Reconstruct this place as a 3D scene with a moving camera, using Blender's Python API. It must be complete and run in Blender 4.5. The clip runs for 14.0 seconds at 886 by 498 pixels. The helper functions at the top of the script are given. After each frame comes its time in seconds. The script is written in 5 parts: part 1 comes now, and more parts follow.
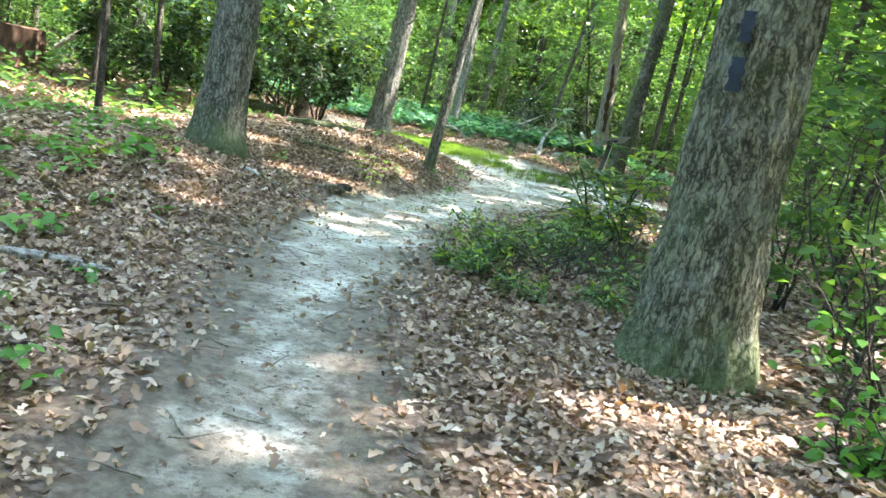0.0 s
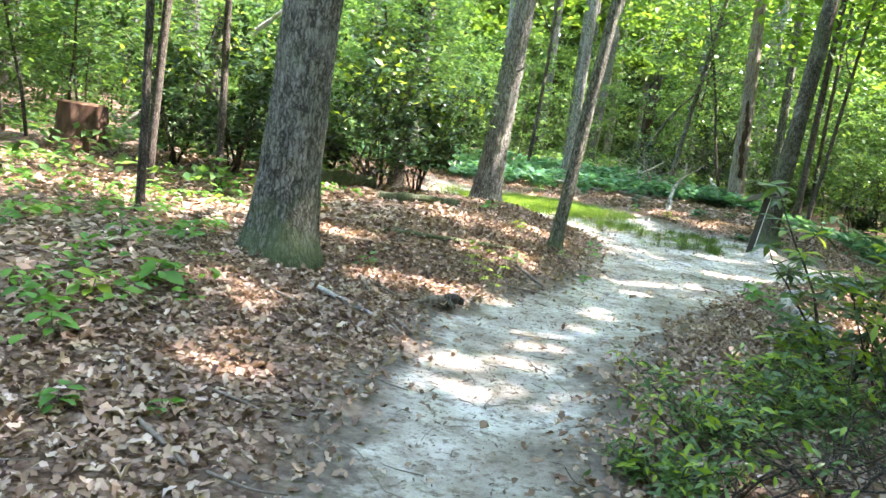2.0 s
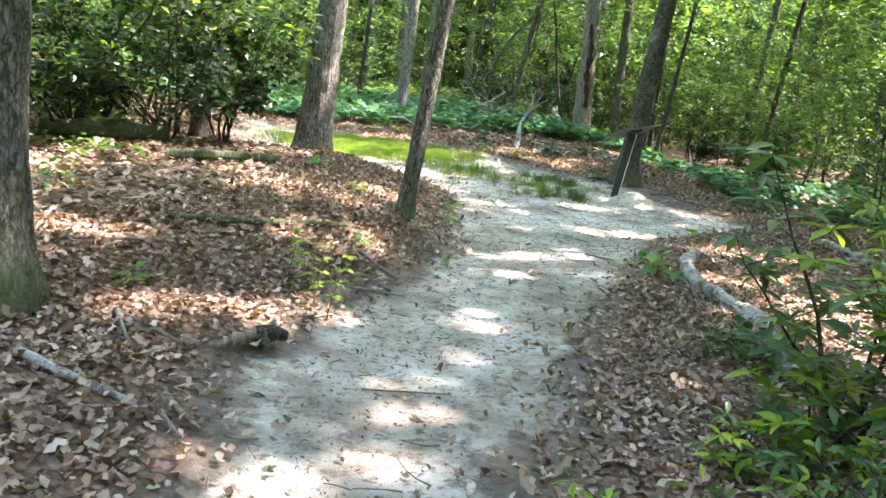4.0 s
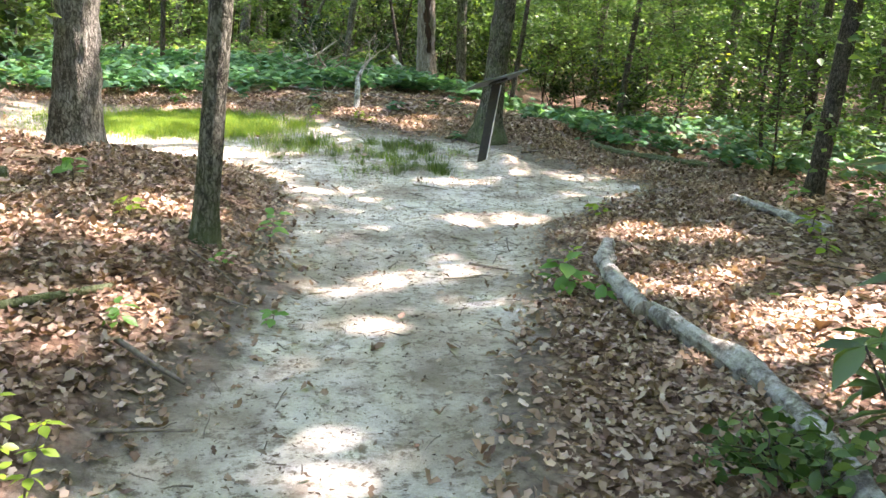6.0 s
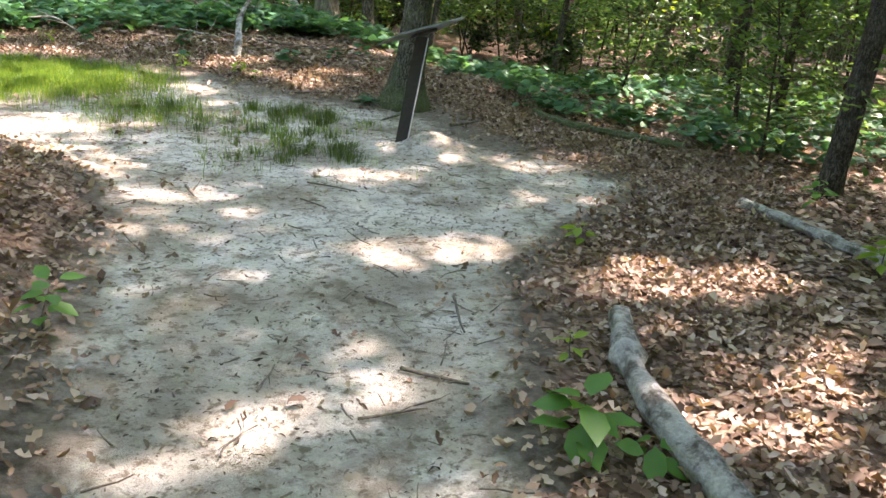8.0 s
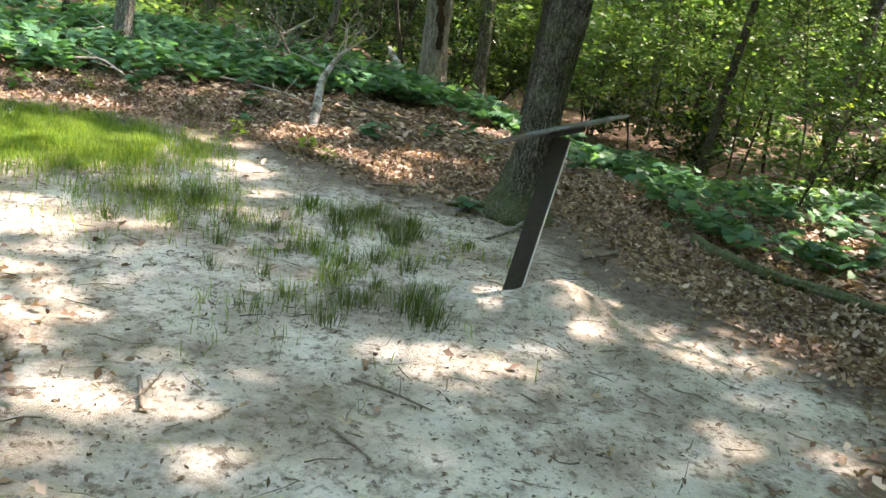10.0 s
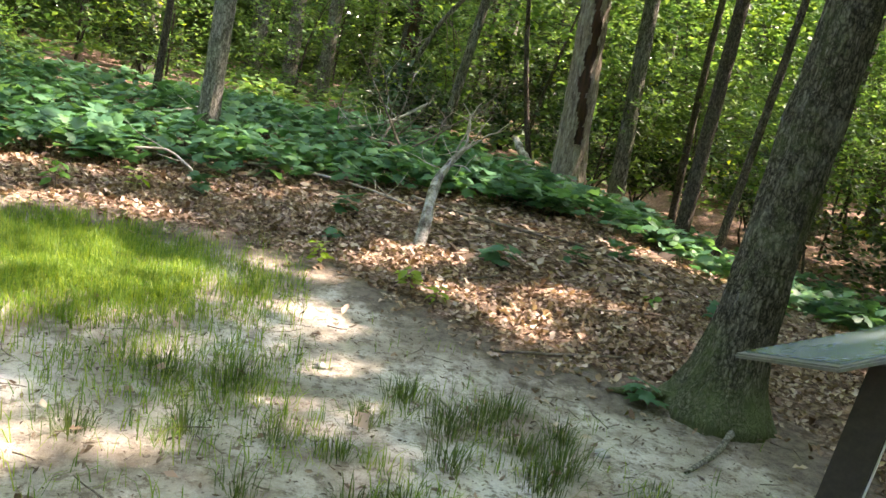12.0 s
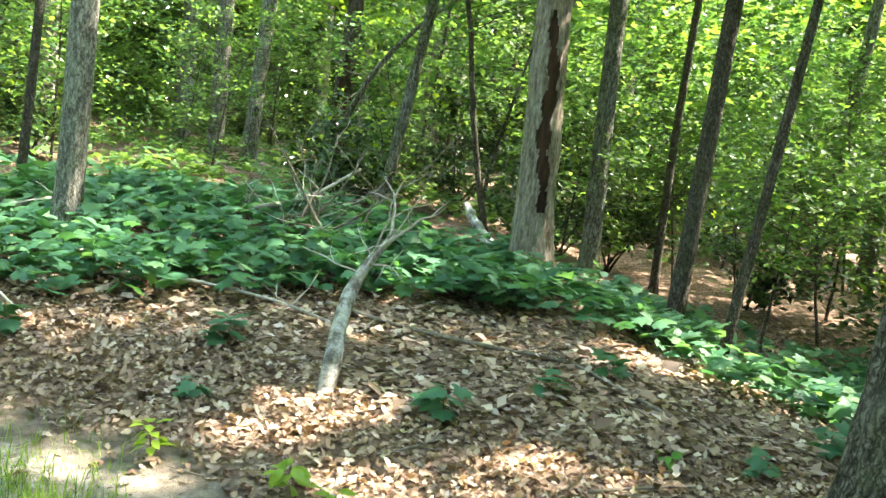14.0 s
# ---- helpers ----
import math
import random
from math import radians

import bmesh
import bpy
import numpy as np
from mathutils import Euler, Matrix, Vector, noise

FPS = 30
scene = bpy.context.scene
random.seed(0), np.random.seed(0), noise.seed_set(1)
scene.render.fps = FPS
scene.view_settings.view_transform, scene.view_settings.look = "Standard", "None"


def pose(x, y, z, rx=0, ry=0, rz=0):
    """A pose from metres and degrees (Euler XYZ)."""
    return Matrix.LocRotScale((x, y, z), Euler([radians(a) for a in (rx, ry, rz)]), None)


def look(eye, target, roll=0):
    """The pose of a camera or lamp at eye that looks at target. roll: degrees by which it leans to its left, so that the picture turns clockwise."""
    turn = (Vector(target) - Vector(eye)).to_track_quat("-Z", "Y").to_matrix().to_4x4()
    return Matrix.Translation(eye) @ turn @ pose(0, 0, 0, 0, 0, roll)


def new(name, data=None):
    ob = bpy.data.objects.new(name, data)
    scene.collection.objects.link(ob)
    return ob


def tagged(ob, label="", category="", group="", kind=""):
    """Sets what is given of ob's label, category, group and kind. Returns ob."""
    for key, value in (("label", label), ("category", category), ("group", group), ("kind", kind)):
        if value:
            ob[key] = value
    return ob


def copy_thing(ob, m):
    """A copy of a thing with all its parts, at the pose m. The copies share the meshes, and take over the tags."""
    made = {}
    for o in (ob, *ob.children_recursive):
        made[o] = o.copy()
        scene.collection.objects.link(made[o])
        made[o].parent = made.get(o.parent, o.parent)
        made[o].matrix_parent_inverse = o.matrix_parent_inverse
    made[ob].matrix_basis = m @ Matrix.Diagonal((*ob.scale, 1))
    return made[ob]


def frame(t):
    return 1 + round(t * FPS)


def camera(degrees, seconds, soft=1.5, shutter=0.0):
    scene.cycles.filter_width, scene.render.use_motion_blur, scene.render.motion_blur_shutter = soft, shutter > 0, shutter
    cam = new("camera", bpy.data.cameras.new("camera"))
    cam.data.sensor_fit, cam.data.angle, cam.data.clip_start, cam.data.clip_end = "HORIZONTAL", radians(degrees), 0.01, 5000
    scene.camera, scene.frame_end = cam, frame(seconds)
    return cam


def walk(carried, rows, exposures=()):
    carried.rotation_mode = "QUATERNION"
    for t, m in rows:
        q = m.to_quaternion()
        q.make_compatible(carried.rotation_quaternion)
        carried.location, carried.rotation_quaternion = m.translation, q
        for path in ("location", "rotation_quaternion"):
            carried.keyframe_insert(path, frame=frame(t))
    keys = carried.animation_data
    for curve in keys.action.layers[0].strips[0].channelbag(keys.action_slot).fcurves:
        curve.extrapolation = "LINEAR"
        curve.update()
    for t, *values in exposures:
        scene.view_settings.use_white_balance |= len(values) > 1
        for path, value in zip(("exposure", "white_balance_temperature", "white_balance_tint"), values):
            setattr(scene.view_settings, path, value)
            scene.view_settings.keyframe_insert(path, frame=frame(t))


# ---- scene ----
cam = camera(56.9, 14.0)
METRES, EYE, TILT, LEAN, TURN = 18.5, 1.42, -11.1, -10.5, 0.0
ROWS = [
    (0.0, 0.0, 0.0, 0.0, -0.0, 0.0, 0.0),
    (0.5, -0.001, 0.0385, 0.0113, 2.15, 0.55, 1.26),
    (1.0, -0.0041, 0.0725, 0.0205, 3.24, -0.64, 3.67),
    (1.5, -0.0099, 0.1101, 0.031, 6.57, -0.38, 4.99),
    (2.0, -0.0205, 0.142, 0.0419, 7.09, 3.17, 1.89),
    (2.5, -0.0247, 0.1769, 0.051, 8.12, 2.13, 3.09),
    (3.0, -0.033, 0.2088, 0.0601, 8.16, 2.5, 2.91),
    (3.5, -0.0304, 0.2386, 0.0631, 2.17, -0.26, 5.18),
    (4.0, -0.0277, 0.2713, 0.0712, -4.59, -2.49, 4.99),
    (6.5, 0.0082, 0.4437, 0.0985, -16.04, -9.62, 10.63),
    (7.0, 0.0177, 0.4806, 0.1012, -15.87, -11.32, 10.05),
    (7.5, 0.0245, 0.5158, 0.1078, -17.97, -9.75, 6.41),
    (8.0, 0.0388, 0.5531, 0.1107, -22.23, -12.92, 9.03),
    (10.5, 0.092, 0.7319, 0.1344, -14.01, -7.53, 3.17),
    (11.0, 0.0989, 0.7602, 0.1436, -13.97, -7.87, 2.33),
    (11.5, 0.1025, 0.8011, 0.1462, -7.04, -6.84, 3.56),
    (12.0, 0.1029, 0.8353, 0.1538, -7.39, -2.38, 1.76),
    (12.5, 0.1097, 0.8679, 0.1571, -7.36, -6.02, 2.23),
    (13.0, 0.116, 0.8989, 0.1668, -6.17, -1.62, 3.22),
    (13.5, 0.1286, 0.9264, 0.1726, -9.54, -1.39, 5.39),
    (14.0, 0.1381, 0.9513, 0.1786, -9.72, 0.89, 5.38),
]
walk(cam, [(t, pose(0, 0, EYE, TILT, LEAN, TURN) @ pose(METRES * x, METRES * y, METRES * z, 90 + pitch, roll, yaw)) for t, x, y, z, yaw, pitch, roll in ROWS],
     [(0.0, 4.55, 6350, 14), (1.5, 4.55, 6400, 21), (3.0, 4.38, 6650, 24), (4.0, 4.32, 6600, 26), (6.5, 4.22, 7000, 30), (8.0, 3.88, 7000, 30),
      (10.5, 3.82, 7300, 24), (11.5, 3.87, 7500, 26), (12.5, 3.95, 7700, 26), (13.0, 4.12, 7450, 21), (14.0, 4.66, 7100, 9)])

# ---- sky, sun ----
SUN_AZ, SUN_EL = 84.0, 57.0  # degrees clockwise from +y, degrees above the horizon
TO_SUN = Vector((math.sin(radians(SUN_AZ)) * math.cos(radians(SUN_EL)), math.cos(radians(SUN_AZ)) * math.cos(radians(SUN_EL)), math.sin(radians(SUN_EL))))
world = bpy.data.worlds.new("sky")
scene.world = world
world.use_nodes = True
sky = world.node_tree.nodes.new("ShaderNodeTexSky")
sky.sky_type, sky.sun_disc = "NISHITA", False
sky.sun_elevation, sky.sun_rotation = radians(SUN_EL), radians(SUN_AZ)
world.node_tree.links.new(sky.outputs[0], world.node_tree.nodes["Background"].inputs["Color"])
world.node_tree.nodes["Background"].inputs["Strength"].default_value = 0.15
sun = new("sun", bpy.data.lights.new("sun", "SUN"))
sun.data.energy, sun.data.angle, sun.data.color = 2.6, radians(1.0), (1.0, 0.95, 0.86)
sun.matrix_world = look(TO_SUN * 50, (0, 0, 0))


# ---- materials ----
def material(name):
    m = bpy.data.materials.new(name)
    m.use_nodes = True
    nt = m.node_tree
    return m, nt, nt.nodes["Principled BSDF"]


def node(nt, kind, **inputs):
    n = nt.nodes.new(kind)
    for key, value in inputs.items():
        socket = n.inputs[key.replace("_", " ")]
        if isinstance(value, bpy.types.NodeSocket):
            nt.links.new(value, socket)
        else:
            socket.default_value = value
    return n


def ramp(nt, fac, stops):
    n = nt.nodes.new("ShaderNodeValToRGB")
    nt.links.new(fac, n.inputs[0])
    while len(n.color_ramp.elements) < len(stops):
        n.color_ramp.elements.new(0.5)
    for e, (at, c) in zip(n.color_ramp.elements, stops):
        e.position, e.color = at, (*c, 1)
    return n.outputs[0]


def mix(nt, fac, a, b, mode="MIX"):
    n = nt.nodes.new("ShaderNodeMix")
    n.data_type, n.blend_type = "RGBA", mode
    for value, socket in ((fac, n.inputs[0]), (a, n.inputs[6]), (b, n.inputs[7])):
        if isinstance(value, bpy.types.NodeSocket):
            nt.links.new(value, socket)
        else:
            socket.default_value = value if isinstance(value, float) else (*value, 1)
    return n.outputs[2]


def coords(nt, stretch=(1, 1, 1)):
    return node(nt, "ShaderNodeMapping", Vector=node(nt, "ShaderNodeTexCoord").outputs["Object"], Scale=stretch).outputs[0]


def noise_tex(nt, vec, scale, detail=4.0, rough=0.6):
    return node(nt, "ShaderNodeTexNoise", Vector=vec, Scale=scale, Detail=detail, Roughness=rough).outputs["Fac"]


def bump(nt, height, strength, distance, to):
    n = node(nt, "ShaderNodeBump", Height=height, Strength=strength, Distance=distance)
    nt.links.new(n.outputs[0], to.inputs["Normal"])


def bark(name, dark, mid, light, grain=9.0, moss=0.0, lichen=0.3, plated=True, foot=0.0):
    """Furrowed bark: plates stretched along the trunk, lichen blotches, moss patches."""
    m, nt, out = material(name)
    fine = noise_tex(nt, coords(nt, (1, 1, 0.35)), grain * 3.2, 6.0, 0.75)
    wob = node(nt, "ShaderNodeTexNoise", Vector=coords(nt), Scale=16.0, Detail=4.0)
    plates = node(nt, "ShaderNodeTexVoronoi", Vector=mix(nt, 0.085, coords(nt, (1, 1, 0.13)), wob.outputs["Color"], "ADD"), Scale=grain * 3.0)
    plates.feature = "DISTANCE_TO_EDGE"
    broad = ramp(nt, plates.outputs["Distance"], [(0.0, (0.12, 0.12, 0.12)), (0.2, (0.56, 0.56, 0.56)), (0.5, (0.68, 0.68, 0.68))])
    if not plated:
        broad = noise_tex(nt, coords(nt, (1, 1, 0.08)), grain * 2.5, 4.0)
    blotch = noise_tex(nt, coords(nt), 3.2, 5.0, 0.7)
    both = node(nt, "ShaderNodeMath", Value=fine)
    both.operation = "MULTIPLY_ADD"
    both.inputs[1].default_value = 0.68
    half = node(nt, "ShaderNodeMath")
    half.operation = "MULTIPLY"
    nt.links.new(broad, half.inputs[0])
    half.inputs[1].default_value = 0.34
    nt.links.new(half.outputs[0], both.inputs[2])
    c = ramp(nt, both.outputs[0], [(0.38, dark), (0.51, mid), (0.64, light)])
    lich = ramp(nt, blotch, [(0.52, (0, 0, 0)), (0.68, (lichen,) * 3)])
    c = mix(nt, lich, c, (0.34, 0.36, 0.30))
    if moss:
        ms = ramp(nt, noise_tex(nt, coords(nt), 2.1, 6.0, 0.75), [(0.5, (0, 0, 0)), (0.62, (moss,) * 3)])
        c = mix(nt, ms, c, (0.07, 0.10, 0.035))
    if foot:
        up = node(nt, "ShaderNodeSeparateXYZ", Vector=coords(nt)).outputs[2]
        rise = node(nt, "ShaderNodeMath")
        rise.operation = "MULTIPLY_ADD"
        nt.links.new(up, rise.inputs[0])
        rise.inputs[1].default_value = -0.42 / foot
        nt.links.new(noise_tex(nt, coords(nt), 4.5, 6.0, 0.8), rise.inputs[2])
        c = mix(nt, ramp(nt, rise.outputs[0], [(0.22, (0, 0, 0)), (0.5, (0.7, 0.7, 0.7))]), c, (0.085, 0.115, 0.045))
    nt.links.new(c, out.inputs["Base Color"])
    out.inputs["Roughness"].default_value = 0.92
    out.inputs["Specular IOR Level"].default_value = 0.2
    bump(nt, both.outputs[0], 1.0, 0.035, out)
    return m


def leafy(name, colours, translucent=0.45, gloss=0.45):
    """A thin green leaf: varied by leaf, veined by noise, lets light through."""
    m, nt, out = material(name)
    rnd = node(nt, "ShaderNodeNewGeometry").outputs["Random Per Island"]
    n = len(colours)
    c = ramp(nt, rnd, [(i / max(1, n - 1), k) for i, k in enumerate(colours)])
    big = noise_tex(nt, coords(nt), 1.1, 2.0)
    c = mix(nt, 0.5, c, ramp(nt, big, [(0.3, (0.62, 0.66, 0.62)), (0.7, (1.25, 1.2, 1.0))]), "MULTIPLY")
    nt.links.new(c, out.inputs["Base Color"])
    out.inputs["Roughness"].default_value = gloss
    out.inputs["Specular IOR Level"].default_value = 0.3
    t = node(nt, "ShaderNodeBsdfTranslucent", Color=mix(nt, 1.0, c, (1.55, 1.45, 0.75), "MULTIPLY"))
    s = node(nt, "ShaderNodeMixShader", Fac=translucent)
    nt.links.new(out.outputs[0], s.inputs[1])
    nt.links.new(t.outputs[0], s.inputs[2])
    nt.links.new(s.outputs[0], nt.nodes["Material Output"].inputs[0])
    return m


def plain(name, dark, light, scale=20.0, rough=0.85, metal=0.0, stretch=(1, 1, 1), relief=0.4):
    m, nt, out = material(name)
    f = noise_tex(nt, coords(nt, stretch), scale, 6.0, 0.65)
    g = noise_tex(nt, coords(nt, stretch), scale * 0.13, 3.0)
    c = ramp(nt, f, [(0.3, dark), (0.7, light)])
    c = mix(nt, 0.4, c, ramp(nt, g, [(0.35, (0.6, 0.6, 0.6)), (0.65, (1.15, 1.15, 1.15))]), "MULTIPLY")
    nt.links.new(c, out.inputs["Base Color"])
    out.inputs["Roughness"].default_value, out.inputs["Metallic"].default_value = rough, metal
    bump(nt, f, relief, 0.01, out)
    return m


def ground_material():
    """Leaf-littered forest soil, worn to pale sand where the attribute 'sand' is high."""
    m, nt, out = material("forest_floor")
    vec = coords(nt)
    wob = node(nt, "ShaderNodeTexNoise", Vector=vec, Scale=7.0, Detail=3.0)
    warped = mix(nt, 0.06, vec, wob.outputs["Color"], "ADD")
    cell = node(nt, "ShaderNodeTexVoronoi", Vector=warped, Scale=24.0)
    litter = ramp(nt, node(nt, "ShaderNodeSeparateColor", Color=cell.outputs["Color"]).outputs[0],
                  [(0.0, (0.085, 0.053, 0.037)), (0.35, (0.18, 0.116, 0.084)), (0.7, (0.27, 0.188, 0.14)), (1.0, (0.37, 0.285, 0.23))])
    edge = ramp(nt, cell.outputs["Distance"], [(0.25, (1, 1, 1)), (0.75, (0.5, 0.46, 0.42))])
    litter = mix(nt, 1.0, litter, edge, "MULTIPLY")
    grain = noise_tex(nt, vec, 55.0, 6.0, 0.75)
    crumbs = noise_tex(nt, vec, 16.0, 5.0, 0.7)
    broad = noise_tex(nt, vec, 1.3, 4.0)
    sand = ramp(nt, broad, [(0.36, (0.31, 0.272, 0.22)), (0.5, (0.49, 0.445, 0.378)), (0.62, (0.67, 0.63, 0.56))])
    sand = mix(nt, ramp(nt, crumbs, [(0.37, (0.85, 0.85, 0.85)), (0.48, (0, 0, 0))]), sand, (0.15, 0.12, 0.09))
    sand = mix(nt, 0.45, sand, ramp(nt, grain, [(0.3, (0.5, 0.49, 0.47)), (0.65, (1.15, 1.15, 1.15))]), "MULTIPLY")
    soil = ramp(nt, crumbs, [(0.3, (0.09, 0.072, 0.056)), (0.7, (0.23, 0.195, 0.155))])
    worn = node(nt, "ShaderNodeAttribute")
    worn.attribute_name = "sand"
    level = node(nt, "ShaderNodeMath")
    level.operation = "MULTIPLY_ADD"
    nt.links.new(noise_tex(nt, vec, 4.5, 6.0, 0.7), level.inputs[0])
    level.inputs[1].default_value = 0.75
    nt.links.new(worn.outputs["Fac"], level.inputs[2])
    c = mix(nt, ramp(nt, level.outputs[0], [(0.45, (0, 0, 0)), (0.66, (1, 1, 1))]), litter, soil)
    sand = mix(nt, ramp(nt, noise_tex(nt, vec, 3.1, 7.0, 0.75), [(0.5, (0, 0, 0)), (0.62, (0.72, 0.72, 0.72))]), sand, (0.20, 0.165, 0.125))
    flecks = noise_tex(nt, vec, 34.0, 3.0, 0.6)
    sand = mix(nt, ramp(nt, flecks, [(0.30, (0.8, 0.8, 0.8)), (0.37, (0, 0, 0))]), sand, (0.11, 0.09, 0.07))
    c = mix(nt, ramp(nt, level.outputs[0], [(0.78, (0, 0, 0)), (1.22, (1, 1, 1))]), c, sand)
    nt.links.new(c, out.inputs["Base Color"])
    out.inputs["Roughness"].default_value = 0.95
    out.inputs["Specular IOR Level"].default_value = 0.15
    h = mix(nt, 0.35, mix(nt, 0.5, crumbs, noise_tex(nt, vec, 6.5, 4.0, 0.6)), grain)
    bump(nt, h, 1.0, 0.06, out)
    return m


def log_material():
    """Grey weathered wood with flakes of pale bark, dark bare patches and lichen."""
    m, nt, out = material("weathered_log_bark")
    vec = coords(nt)
    flakes = noise_tex(nt, vec, 7.5, 6.0, 0.7)
    grain = noise_tex(nt, vec, 46.0, 6.0, 0.75)
    c = ramp(nt, flakes, [(0.36, (0.075, 0.062, 0.05)), (0.44, (0.17, 0.155, 0.135)), (0.5, (0.33, 0.315, 0.285)), (0.66, (0.5, 0.485, 0.45))])
    c = mix(nt, 0.6, c, ramp(nt, grain, [(0.33, (0.45, 0.44, 0.42)), (0.62, (1.15, 1.15, 1.15))]), "MULTIPLY")
    c = mix(nt, ramp(nt, noise_tex(nt, vec, 4.1, 5.0, 0.7), [(0.58, (0, 0, 0)), (0.68, (0.28, 0.28, 0.28))]), c, (0.12, 0.14, 0.085))
    nt.links.new(c, out.inputs["Base Color"])
    out.inputs["Roughness"].default_value = 0.9
    bump(nt, mix(nt, 0.35, flakes, grain), 1.0, 0.05, out)
    return m


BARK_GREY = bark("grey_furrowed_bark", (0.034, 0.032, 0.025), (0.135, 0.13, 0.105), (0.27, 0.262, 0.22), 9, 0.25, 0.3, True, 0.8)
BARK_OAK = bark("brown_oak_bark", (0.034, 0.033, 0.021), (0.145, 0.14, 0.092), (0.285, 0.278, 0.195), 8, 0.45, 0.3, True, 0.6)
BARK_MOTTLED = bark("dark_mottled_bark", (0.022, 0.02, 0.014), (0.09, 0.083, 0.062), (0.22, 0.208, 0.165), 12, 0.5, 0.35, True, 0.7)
BARK_DARK = bark("dark_bark", (0.025, 0.02, 0.016), (0.075, 0.062, 0.05), (0.16, 0.14, 0.115), 13, 0.15, 0.15)
BARK_PALE = bark("pale_bark", (0.07, 0.066, 0.055), (0.21, 0.2, 0.172), (0.37, 0.355, 0.315), 9, 0.1, 0.4)
DEAD_WOOD = bark("bare_dead_wood", (0.13, 0.095, 0.07), (0.33, 0.275, 0.215), (0.52, 0.46, 0.38), 10, 0.0, 0.1, False)
ROT = plain("rotten_heartwood", (0.02, 0.012, 0.008), (0.11, 0.05, 0.028), 18, 0.95, 0, (1, 1, 0.2))
LOG_BARK = log_material()
STUMP_BARK = plain("rotting_brown_bark", (0.045, 0.023, 0.015), (0.14, 0.075, 0.048), 12, 0.95, 0, (1, 1, 0.3))
CUT_WOOD = plain("sawn_wood", (0.10, 0.05, 0.028), (0.22, 0.125, 0.07), 14, 0.9)
BLAZE = plain("navy_paint", (0.005, 0.009, 0.014), (0.016, 0.027, 0.038), 30, 0.85)
DEAD_GREY = bark("weathered_dead_wood", (0.06, 0.045, 0.034), (0.19, 0.155, 0.12), (0.36, 0.315, 0.26), 9, 0.0, 0.2, False)
TWIG = plain("dry_twig", (0.06, 0.045, 0.035), (0.22, 0.18, 0.14), 30, 0.9, 0, (1, 1, 1))
PALE_TWIG = plain("bleached_twig", (0.22, 0.20, 0.17), (0.45, 0.42, 0.37), 30, 0.9)
STONE = plain("grey_stone", (0.25, 0.24, 0.22), (0.5, 0.49, 0.46), 25, 0.85)
POST = plain("dark_steel_post", (0.012, 0.010, 0.009), (0.035, 0.028, 0.024), 40, 0.55, 0.0, (1, 1, 1), 0.15)
PANEL = plain("weathered_metal_frame", (0.16, 0.17, 0.165), (0.27, 0.28, 0.275), 35, 0.42, 0.6, (1, 1, 1), 0.1)
# sunlight on the post's edge, put into a pale colour
SUNLIT_EDGE = plain("sunlit_edge_colour", (0.5, 0.5, 0.48), (0.7, 0.7, 0.68), 40, 0.5, 0.0, (1, 1, 1), 0.1)
PRINT = plain("faded_printed_panel", (0.10, 0.14, 0.15), (0.20, 0.25, 0.25), 6, 0.22, 0.0, (1, 1, 1), 0.02)
CANOPY = leafy("canopy_leaf", [(0.07, 0.14, 0.022), (0.10, 0.19, 0.03), (0.14, 0.24, 0.04)], 0.55)
FARLEAF = leafy("distant_leaf", [(0.034, 0.07, 0.026), (0.05, 0.096, 0.034), (0.075, 0.128, 0.044)], 0.36)
UNDER = leafy("understorey_leaf", [(0.038, 0.095, 0.034), (0.06, 0.135, 0.045), (0.096, 0.185, 0.056), (0.15, 0.25, 0.068)], 0.52, 0.5)
SHRUB = leafy("shrub_leaf", [(0.032, 0.075, 0.024), (0.052, 0.11, 0.036), (0.08, 0.15, 0.05), (0.14, 0.21, 0.065)], 0.38, 0.35)
EVERGREEN = leafy("evergreen_leaf", [(0.014, 0.038, 0.014), (0.024, 0.058, 0.02), (0.04, 0.085, 0.028), (0.075, 0.135, 0.04)], 0.22, 0.35)
COVER = leafy("ground_cover_leaf", [(0.03, 0.1, 0.056), (0.044, 0.138, 0.072), (0.062, 0.172, 0.084), (0.105, 0.23, 0.1)], 0.42, 0.55)
YOUNG = leafy("young_leaf", [(0.14, 0.25, 0.03), (0.22, 0.33, 0.04), (0.30, 0.38, 0.05)], 0.5, 0.4)
SEEDLING = leafy("seedling_leaf", [(0.06, 0.18, 0.035), (0.09, 0.22, 0.045), (0.13, 0.27, 0.05)], 0.45, 0.45)
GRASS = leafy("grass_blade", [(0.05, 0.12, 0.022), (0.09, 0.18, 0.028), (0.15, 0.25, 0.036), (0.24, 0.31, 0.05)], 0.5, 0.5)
# darker copy of GRASS for the tufts, with their shade put into the colour
SHADED_GRASS = leafy("shaded_grass_blade", [(0.035, 0.065, 0.02), (0.055, 0.1, 0.028), (0.085, 0.14, 0.036), (0.13, 0.165, 0.06)], 0.4, 0.55)
CRUMB = leafy("leaf_crumb", [(0.05, 0.034, 0.024), (0.09, 0.065, 0.048), (0.15, 0.11, 0.085), (0.26, 0.2, 0.16)], 0.05, 0.8)
DRY = leafy("fallen_leaf", [(0.08, 0.046, 0.032), (0.15, 0.092, 0.065), (0.22, 0.145, 0.107), (0.28, 0.192, 0.147), (0.34, 0.248, 0.198), (0.47, 0.378, 0.322)], 0.12, 0.6)
FLOOR = ground_material()


